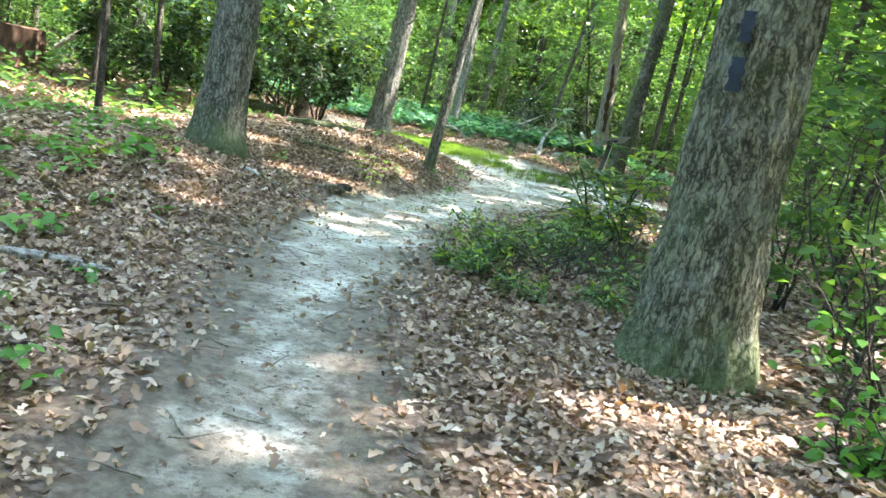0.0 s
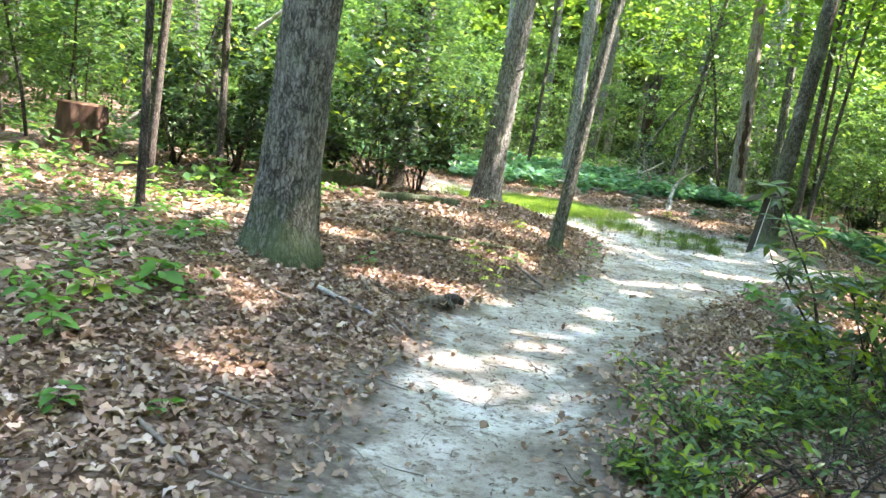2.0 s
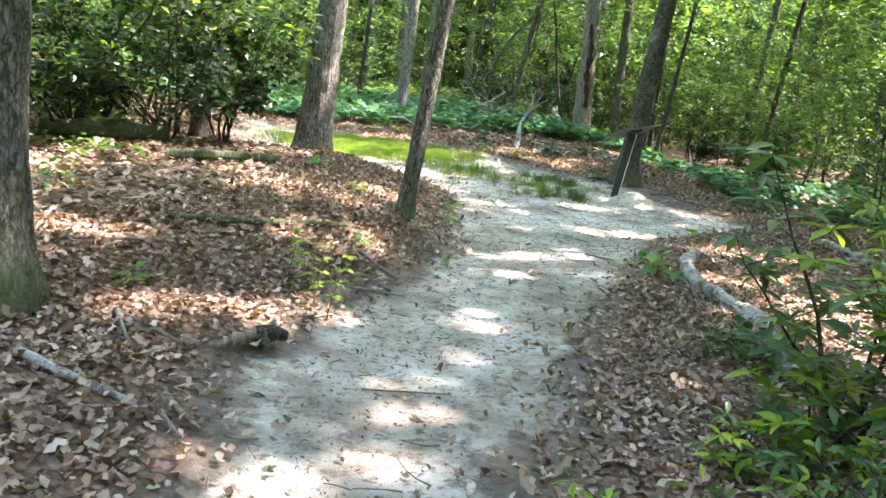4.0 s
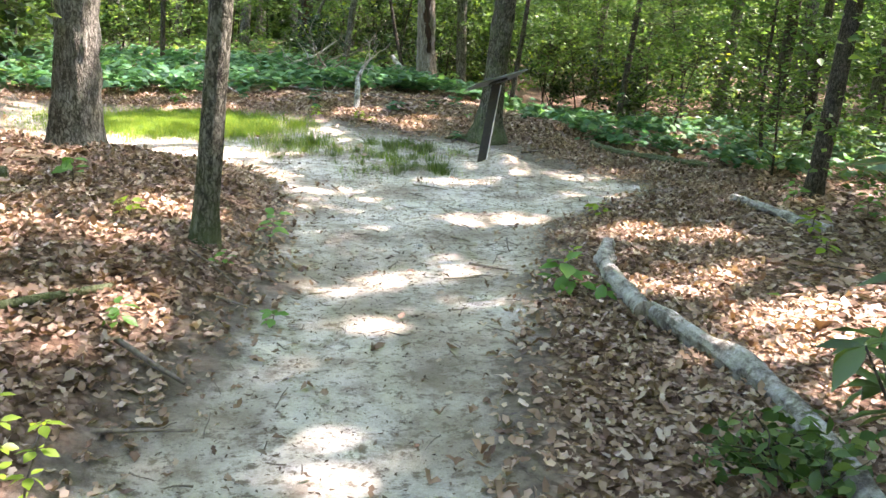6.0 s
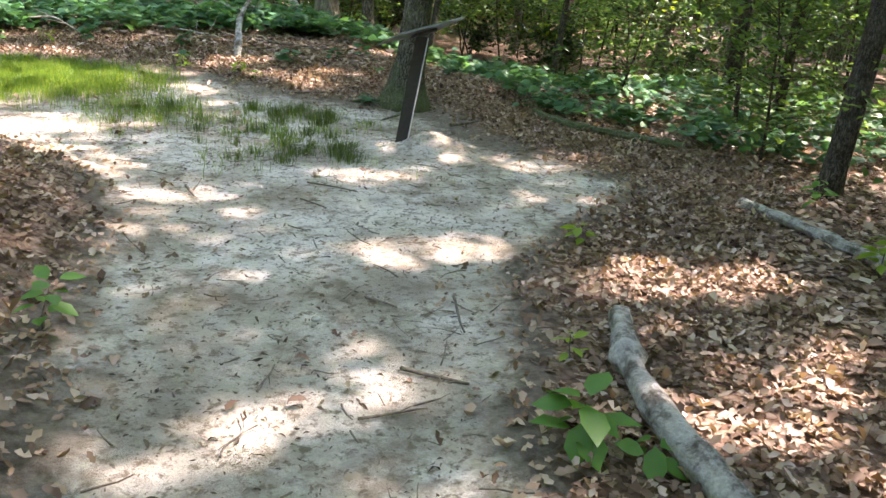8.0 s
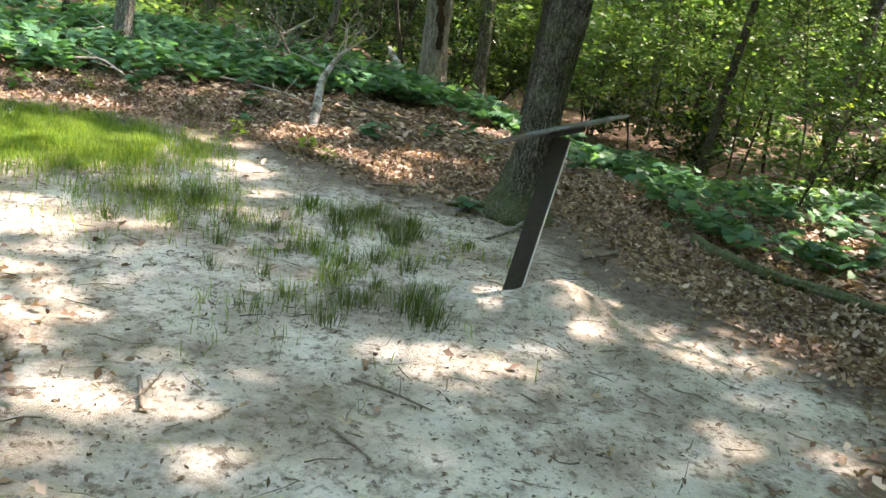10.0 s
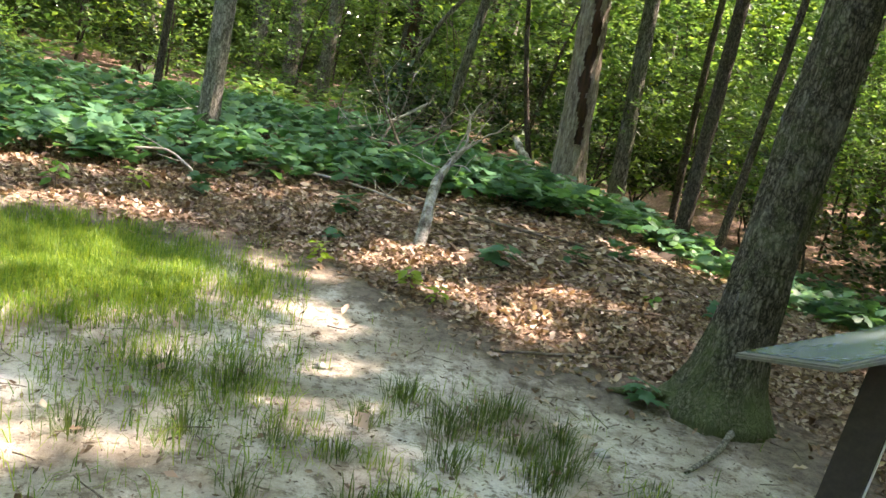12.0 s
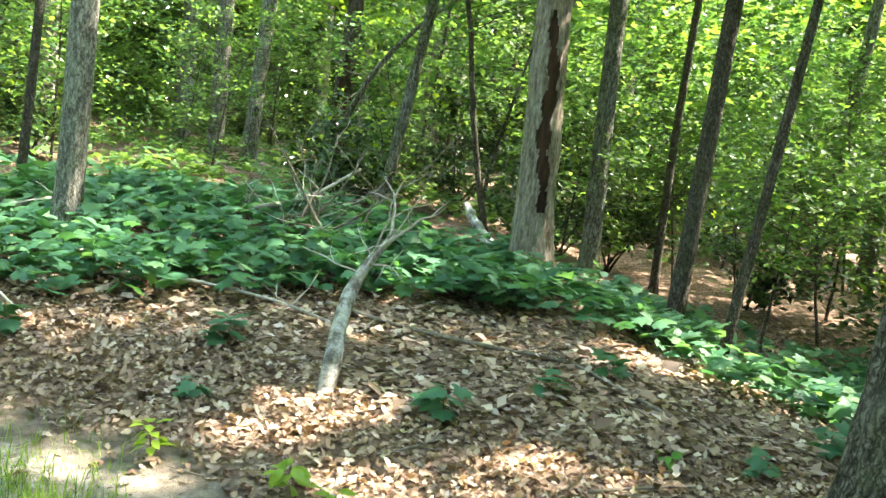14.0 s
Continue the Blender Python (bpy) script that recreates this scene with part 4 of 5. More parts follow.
def stump():
    x, y = -7.65, 15.2
    ob = thing("tree_stump", x, y, gz(x, y), "brown sawn tree stump among green undergrowth", "stump")
    z = np.linspace(-0.1, 0.72, 24)
    line = np.stack((z * 0.05, z * 0, z), -1)
    v, f = tube(line, 0.36 + 0.12 * np.exp(-np.clip(z, 0, 9) / 0.2), 48, 0.09, 10, 5, cap=False)
    part("bark", shade(mesh_np("bark", v, f, STUMP_BARK)), ob)
    part("cut_face", mesh_np("cut_face", *tube(np.array([(0.036, 0, 0.66), (0.038, 0, 0.73)]), (0.335, 0.325), 40), CUT_WOOD), ob, "reddish brown cut face")


stump()


def root_knob():
    """The weathered stub that sticks out of the bank where it meets the sand."""
    x, y = -1.0, 9.62
    ob = thing("root_stub", x, y, gz(x, y), "dark weathered root stub at the trail's edge", "root")
    rng = np.random.default_rng(4)
    for k, (way, n, r, mat) in enumerate((((-0.7, -0.75, 0.1), 0.34, 0.045, DEAD_GREY), ((0.8, 0.3, 0.4), 0.16, 0.06, BARK_DARK), ((0.4, -0.8, 0.2), 0.2, 0.035, BARK_DARK), ((0.2, 0.9, 0.5), 0.2, 0.03, DEAD_GREY))):
        w = wander((0, 0, 0.06), way, n, 6, 0.14, rng, -0.03)
        part("root", shade(mesh_np("root", *tube(w, np.linspace(r, r * 0.45, 7), 14, 0.25, 9, k), mat)), ob)


root_knob()


# ---- trail sign ----
def slab(w, d, t, bevel=0.006):
    bm = bmesh.new()
    bmesh.ops.create_cube(bm, size=1.0)
    bmesh.ops.scale(bm, vec=(w, d, t), verts=bm.verts)
    bmesh.ops.bevel(bm, geom=bm.edges[:], offset=bevel, segments=2, affect="EDGES")
    return bm


def part_bm(name, bm, mat, parent, label="", at=Matrix()):
    me = bpy.data.meshes.new(name)
    bm.to_mesh(me)
    bm.free()
    me.materials.append(mat)
    ob = part(name, me, parent, label)
    ob.matrix_basis = at
    return ob


def trail_sign():
    x, y = 3.62, 17.9
    ob = thing("trail_sign", x, y, gz(x, y), "dark post carrying a low tilted grey information panel", "sign")
    foot, head = Vector((0, 0, -0.2)), Vector((0.2, 0.08, 0.99))
    d = head - foot
    up = d.normalized()
    wide = Vector((0.65, -0.75, 0.0))
    wide = (wide - up * wide.dot(up)).normalized()
    turn = Matrix((wide, up.cross(wide), up)).transposed().to_4x4()
    mid = Matrix.Translation((foot + head) / 2) @ turn
    part_bm("post", slab(0.125, 0.022, d.length, 0.004), POST, ob, "dark flat steel post", mid)
    # thin added strip whose pale colour stands in for sun on the edge
    part_bm("sunlit_edge_strip", slab(0.005, 0.018, d.length - 0.02, 0.001), SUNLIT_EDGE, ob, "pale strip painted as the post's sunlit edge", mid @ pose(0.066, 0, 0))
    face = Matrix.Translation(head + Vector((0.02, 0.12, 0.03))) @ pose(0, 0, 0, -17, -15, 6)
    part_bm("bracket", slab(0.22, 0.16, 0.03, 0.005), POST, ob, "black bracket under the panel", face @ pose(0, -0.08, -0.03))
    frame_ob = part_bm("panel_frame", slab(0.74, 0.56, 0.018, 0.006), PANEL, ob, "grey metal panel frame", face)
    part_bm("print", slab(0.68, 0.50, 0.006, 0.002), PRINT, frame_ob, "faded blue-grey printed sheet", pose(0, 0, 0.0115))


trail_sign()


# ---- shrubs ----
def shrub(x, y, height, spread, count, size, seed, label, mat=None, template=OVAL, stems=7, young=0.0, droop=0.0):
    """A shrub of many crooked stems with leaves along their upper halves and paler young shoots."""
    rng = np.random.default_rng(seed)
    ob = thing("shrub", x, y, gz(x, y), label, "shrub", "woodland shrubs")
    at = []
    for k in range(stems):
        a = rng.uniform(0, 6.28)
        w = wander((rng.normal(0, 0.06), rng.normal(0, 0.06), -0.05), (math.cos(a) * spread / height, math.sin(a) * spread / height, 1.0), height * rng.uniform(0.55, 1.4), 8, 0.17, rng, 0.02)
        part("stem", shade(mesh_np("stem", *tube(w, np.linspace(0.008 + 0.006 * height, 0.003, 9), 6), BARK_DARK)), ob)
        for _ in range(5):
            j = int(rng.integers(2, 8))
            b = rng.uniform(0, 6.28)
            t = wander(w[j], (math.cos(b), math.sin(b), 0.35), spread * rng.uniform(0.35, 0.8), 5, 0.2, rng, -droop)
            part("twig", mesh_np("twig", *tube(t, np.linspace(0.005, 0.0015, 6), 4, cap=False), BARK_DARK), ob)
            n = max(1, count // (stems * 5))
            u = np.sqrt(rng.uniform(0.1, 1, n)) * 4.99
            i = u.astype(int)
            at.append(t[i] + (t[i + 1] - t[i]) * (u % 1)[:, None] + rng.normal(0, size * 0.8, (n, 3)))
    at = np.concatenate(at)
    at[:, 2] = np.maximum(at[:, 2], 0.03)
    at = at[let_sun_in(at + (x, y, gz(x, y)))]
    new_ones = rng.uniform(0, 1, len(at)) < young * (at[:, 2] > np.quantile(at[:, 2], 0.6))
    part("foliage", mesh_np("foliage", *leaves(template, at[~new_ones], size, rng, 0.55 + droop * 3), mat or SHRUB), ob)
    if new_ones.any():
        part("young_foliage", mesh_np("young_foliage", *leaves(template, at[new_ones], size * 1.1, rng, 0.5), YOUNG), ob, "bright yellow-green young leaves")
    return ob


TRAILSIDE = "low tangled evergreen shrub with yellow-green young tips beside the trail"
shrub(0.62, 6.35, 0.45, 0.5, 780, 0.068, 51, TRAILSIDE, template=LANCE, young=0.3)
shrub(1.15, 6.75, 0.62, 0.62, 960, 0.068, 52, TRAILSIDE, template=LANCE, young=0.25, stems=9)
shrub(1.75, 7.05, 0.62, 0.58, 750, 0.068, 53, TRAILSIDE, template=LANCE, young=0.2)
shrub(0.72, 7.2, 0.5, 0.5, 630, 0.068, 54, TRAILSIDE, template=LANCE, young=0.35)
shrub(1.5, 7.9, 0.55, 0.55, 750, 0.072, 55, TRAILSIDE, template=LANCE, young=0.25)
shrub(0.85, 5.95, 0.22, 0.3, 390, 0.063, 155, TRAILSIDE, template=LANCE, young=0.2, stems=5)
shrub(1.45, 6.1, 0.28, 0.35, 480, 0.063, 156, TRAILSIDE, template=LANCE, young=0.2, stems=5)
shrub(2.0, 6.5, 0.35, 0.4, 570, 0.063, 157, TRAILSIDE, template=LANCE, young=0.2, stems=6)
shrub(0.35, 6.6, 0.3, 0.3, 360, 0.063, 158, TRAILSIDE, template=LANCE, young=0.4, stems=5)


def laurel(x, y, height, stems, size, seed, label, young=0.3):
    """A shrub of bare crooked stems that end in whorls of long glossy leaves."""
    rng = np.random.default_rng(seed)
    ob = thing("shrub", x, y, gz(x, y), label, "shrub", "woodland shrubs")
    old, fresh = [], []
    for k in range(stems):
        a = k * 2.4 + rng.normal(0, 0.4)
        w = wander((rng.normal(0, 0.04), rng.normal(0, 0.04), -0.05), (0.36 * math.cos(a), 0.36 * math.sin(a), 1.0), height * rng.uniform(0.7, 1.25), 8, 0.16, rng)
        part("stem", shade(mesh_np("stem", *tube(w, np.linspace(0.006 + 0.006 * height, 0.003, 9), 6), BARK_DARK)), ob)
        tips = [w[-1]]
        for _ in range(2 + int(4 * height)):
            j = int(rng.integers(2, 8))
            b = rng.uniform(0, 6.28)
            t = wander(w[j], (math.cos(b), math.sin(b), 0.5), rng.uniform(0.2, 0.45) * (0.5 + 0.4 * height), 4, 0.2, rng)
            part("twig", mesh_np("twig", *tube(t, np.linspace(0.004, 0.0018, 5), 4, cap=False), BARK_DARK), ob)
            tips += [t[-1], t[2]]
        for p in tips:
            n = int(rng.integers(5, 9))
            yaw = np.arange(n) * 2.4 + rng.uniform(0, 6)
            (fresh if rng.uniform(0, 1) < young else old).append(leaves(LANCE, np.repeat(p[None], n, 0), size, rng, 0.3, yaw))
    for name, sets, mat, note in (("foliage", old, SHRUB, ""), ("young_foliage", fresh, YOUNG, "bright yellow-green young leaves")):
        if sets:
            part(name, mesh_np(name, *joined(sets), mat), ob, note)
    return ob


LAUREL = "open shrub with whorls of long glossy leaves"
laurel(1.25, 8.45, 0.3, 3, 0.095, 56, "small shrub with bright whorls of long leaves", 0.6)
laurel(1.5, 8.0, 0.34, 3, 0.1, 350, "small shrub with bright whorls of long leaves", 0.5)
laurel(1.75, 8.55, 0.5, 4, 0.13, 351, LAUREL + " beside the trail", 0.35)
laurel(2.0, 8.75, 1.7, 5, 0.14, 57, "tall " + LAUREL + " beside the trail", 0.3)
laurel(2.1, 8.2, 0.9, 5, 0.13, 353, LAUREL + " behind the low shrubs", 0.25)
shrub(2.15, 10.15, 0.4, 0.35, 260, 0.075, 58, "ivy-like green shrub growing over the log", stems=4)
shrub(2.75, 4.3, 1.0, 0.5, 420, 0.085, 59, "leafy green shrub beside the large oak", mat=SEEDLING, young=0.2)
shrub(2.35, 3.65, 0.4, 0.35, 240, 0.085, 60, "low green shrub in leaf litter by the oak", mat=SEEDLING)
shrub(3.1, 5.5, 1.7, 0.7, 800, 0.09, 61, "leafy green shrub beside the large oak", mat=UNDER, young=0.15)
shrub(3.3, 7.2, 1.9, 0.8, 900, 0.09, 62, "tall leafy shrub behind the large oak", mat=UNDER, young=0.1)
shrub(-1.72, 3.0, 0.4, 0.3, 260, 0.07, 63, "small green shrub at the trail's edge", mat=SEEDLING)
shrub(-2.7, 3.2, 0.5, 0.4, 300, 0.08, 64, "small green shrub at the trail's edge", mat=SEEDLING)
DARKSHRUB = "dense dark evergreen shrub in the shade of the wood"
for n, (x, y, h, s) in enumerate(((-5.9, 14.9, 2.2, 1.1), (-4.9, 14.6, 2.3, 1.1), (-3.9, 15.3, 2.2, 1.0), (-3.0, 15.9, 2.1, 1.0), (-2.3, 16.4, 1.9, 0.9), (-4.4, 16.8, 2.6, 1.2), (6.9, 30.3, 2.3, 1.2), (5.4, 31.4, 2.2, 1.2), (8.3, 31.4, 2.2, 1.2),
                                  (-1.8, 33.5, 1.9, 0.9), (10.5, 26.0, 1.9, 1.0), (12.0, 24.0, 2.0, 1.0), (-8.5, 11.0, 1.5, 0.9), (3.5, 30.6, 1.7, 1.0), (9.8, 29.4, 1.9, 1.1))):
    shrub(x, y, h, s, 1700, 0.12, 70 + n, DARKSHRUB, mat=EVERGREEN, template=DIAMOND, stems=6, young=0.12)


# ---- seedlings and small plants ----
leaf_meshes = {}


def seedling(x, y, height, count, size, seed, mat, label, template=OVAL, spread=0.6):
    """A small plant: a thin stem and each of its leaves."""
    rng = np.random.default_rng(seed)
    key = (mat.name, len(template[0]))
    if key not in leaf_meshes:
        leaf_meshes[key] = mesh_np("leaf", *template, mat)
    ob = thing("seedling", x, y, gz(x, y) - 0.01, label, "seedling", "seedlings on the forest floor")
    w = wander((0, 0, 0), (rng.normal(0, 0.12), rng.normal(0, 0.12), 1), height, 5, 0.08, rng)
    part("stem", mesh_np("stem", *tube(w, np.linspace(0.006, 0.002, 6), 5), TWIG), ob)
    for k in range(count):
        j = 5 - (k * 4 // count)
        a = k * 2.4 + rng.normal(0, 0.3)
        p = w[j] + np.array((math.sin(-a), math.cos(a), 0.15)) * size * 0.25 * rng.uniform(0.4, 1.3)
        s = size * rng.uniform(0.75, 1.2)
        o = part("leaf", leaf_meshes[key], ob)
        o.matrix_basis = Matrix.Translation(p) @ Euler((rng.normal(-0.15, 0.25), rng.normal(0, 0.25), a)).to_matrix().to_4x4() @ Matrix.Diagonal((s * (0.8 + spread * 0.4), s, s, 1))
    return ob


YL, GL = "yellow-green seedling in the leaf litter", "green broad-leaved seedling in the leaf litter"
for n, (x, y, h, c, s, kind) in enumerate(((2.04, 21.85, 0.2, 20, 0.085, 0), (2.73, 21.5, 0.22, 20, 0.1, 0), (2.9, 21.35, 0.12, 10, 0.095, 0), (3.6, 22.45, 0.22, 12, 0.17, 2), (2.26, 23.5, 0.2, 12, 0.16, 2), (5.36, 21.95, 0.14, 7, 0.13, 2), (6.15, 22.35, 0.22, 10, 0.16, 2),
                                       (4.83, 21.95, 0.1, 6, 0.09, 1), (2.15, 22.55, 0.12, 7, 0.12, 2), (2.42, 12.65, 0.24, 12, 0.17, 1), (2.55, 12.45, 0.12, 6, 0.14, 1), (2.75, 13.3, 0.15, 8, 0.08, 0), (0.1, 13.1, 0.12, 8, 0.08, 1), (-0.45, 11.9, 0.13, 10, 0.09, 1), (-0.5, 13.8, 0.14, 8, 0.11, 0), (-0.95, 14.6, 0.18, 9, 0.13, 1),
                                       (3.85, 14.85, 0.16, 11, 0.11, 0), (5.55, 13.9, 0.3, 16, 0.13, 0), (5.2, 13.3, 0.16, 8, 0.12, 0), (-2.75, 7.7, 0.2, 14, 0.15, 1), (-2.95, 7.3, 0.16, 10, 0.13, 0), (-2.8, 6.7, 0.14, 10, 0.12, 1), (-2.35, 6.0, 0.12, 10, 0.1, 1), (-1.95, 6.2, 0.08, 7, 0.08, 1), (0.52, 14.1, 0.26, 11, 0.12, 1),
                                       (4.02, 20.0, 0.16, 9, 0.13, 2), (-2.3, 5.2, 0.14, 12, 0.11, 1), (-1.75, 4.4, 0.1, 9, 0.09, 1), (-3.5, 8.7, 0.16, 12, 0.12, 1), (-3.1, 9.6, 0.14, 10, 0.12, 1), (-1.8, 9.9, 0.12, 8, 0.1, 1), (0.05, 13.75, 0.1, 6, 0.07, 1), (-3.6, 6.3, 0.2, 12, 0.14, 1), (-4.2, 7.6, 0.22, 14, 0.14, 1),
                                       (-0.2, 22.9, 0.25, 12, 0.13, 1), (0.4, 23.2, 0.2, 10, 0.12, 0), (0.9, 23.4, 0.22, 10, 0.14, 2), (4.4, 22.9, 0.16, 8, 0.14, 2), (5.0, 23.3, 0.2, 8, 0.14, 2), (6.9, 14.6, 0.3, 12, 0.14, 1), (6.6, 15.4, 0.3, 12, 0.14, 1), (0.35, 12.3, 0.1, 7, 0.08, 1))):
    seedling(x, y, h, c, s, 300 + n, (YOUNG, SEEDLING, COVER)[kind], (YL, GL, GL)[kind], MAPLE if kind == 2 else OVAL)
for n in range(4):
    x, y = -0.95 + 0.1 * n, 10.75 - 0.15 * n
    seedling(x, y, 0.36 + 0.04 * n, 22, 0.055, 380 + n, YOUNG, "feathery yellow-green seedling on the bank", OVAL)


def scatter_cover(name, label, n, where, size, height, mat, seed, template=MAPLE, per=6):
    """Low plants in one sheet: leaf rosettes on thin stalks."""
    rng = np.random.default_rng(seed)
    spots = []
    while len(spots) < n:
        x, y, d = where(rng)
        if rng.uniform(0, 1) < d and trail_inside(x, y) < 0.05:
            spots.append((x, y))
    at, stalks = [], []
    for x, y in spots:
        h = height * rng.uniform(0.5, 1.25)
        g = gz(x, y)
        for _ in range(per):
            a, r = rng.uniform(0, 6.28), size * rng.uniform(0.3, 1.5)
            at.append((x + r * math.cos(a), y + r * math.sin(a), g + h * rng.uniform(0.55, 1.1)))
        stalks.append((x, y, g, h))
    stalk = []
    for x, y, g, h in stalks:
        stalk.append((np.array([(x - 0.003, y, g), (x + 0.003, y, g), (x + rng.normal(0, 0.03), y + rng.normal(0, 0.03), g + h)]), np.array([(0, 1, 2)])))
    v, f = joined([leaves(template, np.array(at), size, rng, 0.3), *stalk])
    ob = new(name, mesh_np(name, v, f, mat))
    return tagged(ob, label, "ground cover", kind="stuff")


def in_band(rng):
    x, y = rng.uniform(-7, 9.5), rng.uniform(20.0, 31)
    front = np.interp(x, (-7, -1, 0.6, 1.8, 3.1, 4.0, 4.9, 5.6, 6.2, 6.9, 9), (22.6, 23.3, 24.0, 24.2, 24.7, 24.5, 24.4, 24.0, 23.2, 22.4, 21.4))
    back = np.interp(x, (-7, 0, 3, 4.6, 6.5, 8.5, 9.5), (28, 30.2, 29.5, 27.4, 26.8, 27.3, 26.5))
    clump = 0.5 + 0.9 * noise.noise((x * 0.8, y * 0.8, 2))
    return x, y, (0.95 if front + 0.25 < y < back else 0.0) * min(1, max(0.12, clump + 0.25)) * (0.55 if x > 6.2 else 1.0)


def in_right(rng):
    x, y = rng.uniform(4.9, 13), rng.uniform(16.8, 24)
    edge = np.interp(y, (16.8, 18.5, 20, 22, 24), (8.0, 7.1, 6.2, 6.7, 6.4))
    return x, y, (0.8 if x > edge else 0.0) * max(0.05, 0.4 + 0.9 * noise.noise((x * 0.7, y * 0.7, 5)))


def in_left(rng):
    x, y = rng.uniform(-9, -2.4), rng.uniform(4.5, 14.5)
    return x, y, max(0.0, 0.25 + 1.0 * noise.noise((x * 0.6, y * 0.6, 8))) * (1.0 if x < -3.0 else 0.4)


def in_far(rng):
    x, y = rng.uniform(-14, 20), rng.uniform(12, 44)
    far = (y > 29 or x < -4 or x > 9.5) and not (6.5 < x < 13.5 and 26.5 < y < 33)
    return x, y, (1.0 if far else 0.0) * max(0.0, 0.35 + noise.noise((x * 0.4, y * 0.4, 4)))


scatter_cover("ground_cover", "bed of lobed bright green leaves covering the forest floor", 2000, in_band, 0.165, 0.3, COVER, 401)
scatter_cover("ground_cover", "patches of lobed green leaves on the gully side", 480, in_right, 0.15, 0.28, COVER, 402)
scatter_cover("ground_cover", "thin patches of small green plants in leaf litter", 420, in_left, 0.1, 0.14, SEEDLING, 403, OVAL, 6)
scatter_cover("ground_cover", "scattered green plants of the deeper wood floor", 2200, in_far, 0.2, 0.4, UNDER, 404, DIAMOND, 9)


# ---- grass ----
def blades(at, length, rng, spread=0.35, outward=False):
    """Curved tapering blades, four triangles each."""
    n = len(at)
    a = np.arctan2(at[:, 1], at[:, 0]) + rng.normal(0, 0.5, n) if outward else rng.uniform(0, 6.28, n)
    L = length * rng.uniform(0.5, 1.2, n)
    lean = np.abs(rng.normal(0, spread, n))
    w = 0.0023 * rng.uniform(0.7, 1.4, n)
    d = np.stack((np.cos(a), np.sin(a), np.zeros(n)), -1)
    s = np.stack((-np.sin(a), np.cos(a), np.zeros(n)), -1) * w[:, None]
    up = np.array((0, 0, 1.0))
    m = at + d * (L * lean * 0.3)[:, None] + up * (L * 0.55)[:, None]
    t = at + d * (L * lean)[:, None] + up * (L * (1 - 0.35 * lean))[:, None]
    v = np.stack((at - s, at + s, m - s * 0.8, m + s * 0.8, t), 1).reshape(-1, 3)
    f = (np.array([(0, 1, 3), (0, 3, 2), (2, 3, 4)])[None] + (np.arange(n) * 5)[:, None, None]).reshape(-1, 3)
    return v, f


def grass_patch():
    rng = np.random.default_rng(12)
    at = []
    while len(at) < 52000:
        x, y = rng.uniform(-3.2, 2.0), rng.uniform(18.9, 22.4)
        lawn = math.exp(-(((x + 0.2) / 1.35) ** 2 + ((y - 21.2) / 0.75) ** 2) * 1.3)
        lawn = max(lawn, 0.08 * math.exp(-(((x - 1.4) / 0.6) ** 2 + ((y - 19.8) / 0.55) ** 2)))
        if rng.uniform(0, 1) < lawn * (0.5 + 0.9 * noise.noise((x * 4, y * 4, 1)) + 0.15):
            at.append((x, y, gz(x, y) - 0.035))
    for _ in range(3800):
        x, y = rng.normal(2.45, 0.75), rng.normal(18.7, 0.8)
        if trail_inside(x, y) > 0.3 and noise.noise((x * 2.6, y * 2.6, 5)) > 0.12 and (x - 3.8) ** 2 + (y - 17.9) ** 2 > 0.5:
            at.append((x, y, gz(x, y) - 0.035))
    tagged(new("grass", mesh_np("grass", *blades(np.array(at), 0.135, rng, 0.85), GRASS)), "sunlit bright green grass growing on the sand", "grass", kind="stuff")


grass_patch()
rng = np.random.default_rng(14)
TUFTS = [(1.65, 19.73, 0.14, 60), (2.76, 19.5, 0.16, 70), (2.95, 19.62, 0.14, 60), (3.26, 19.2, 0.17, 70), (3.12, 19.0, 0.14, 50), (2.45, 18.67, 0.13, 30), (2.49, 17.65, 0.14, 40), (2.62, 17.63, 0.13, 30), (2.34, 17.39, 0.15, 34), (2.91, 17.61, 0.2, 70), (2.95, 17.4, 0.16, 60),
         (1.94, 17.49, 0.13, 20), (1.8, 18.72, 0.13, 24), (2.23, 18.64, 0.13, 26), (1.3, 19.76, 0.15, 50), (2.6, 18.4, 0.13, 30), (2.85, 18.5, 0.14, 36), (3.05, 18.35, 0.13, 30), (2.7, 19.1, 0.14, 40), (2.2, 19.1, 0.12, 26), (1.9, 19.2, 0.12, 26), (1.5, 19.2, 0.13, 30), (3.7, 19.0, 0.1, 20), (2.05, 18.1, 0.12, 18), (2.5, 18.05, 0.12, 20), (2.75, 17.95, 0.13, 26), (3.1, 19.75, 0.13, 50), (3.35, 19.55, 0.12, 40), (1.05, 19.1, 0.13, 30), (3.15, 17.95, 0.1, 14),
         (3.1, 19.35, 0.13, 50), (2.55, 19.8, 0.14, 50), (2.3, 19.5, 0.12, 30), (1.75, 18.2, 0.1, 14), (2.15, 17.7, 0.11, 16)]
for x, y, h, n in TUFTS:
    n = int(n * 2.6)
    ob = thing("grass_tuft", x, y, gz(x, y) - 0.03, "sparse green grass tuft growing in pale sand", "grass", "grass tufts on the sand")
    q = rng.normal(0, 0.026 + 0.0003 * n, (n, 2))
    tagged(part("turf", mesh_np("turf", *blades(np.column_stack((q, np.zeros(n))), h * 1.0, rng, 0.7, True), SHADED_GRASS), ob), kind="stuff")


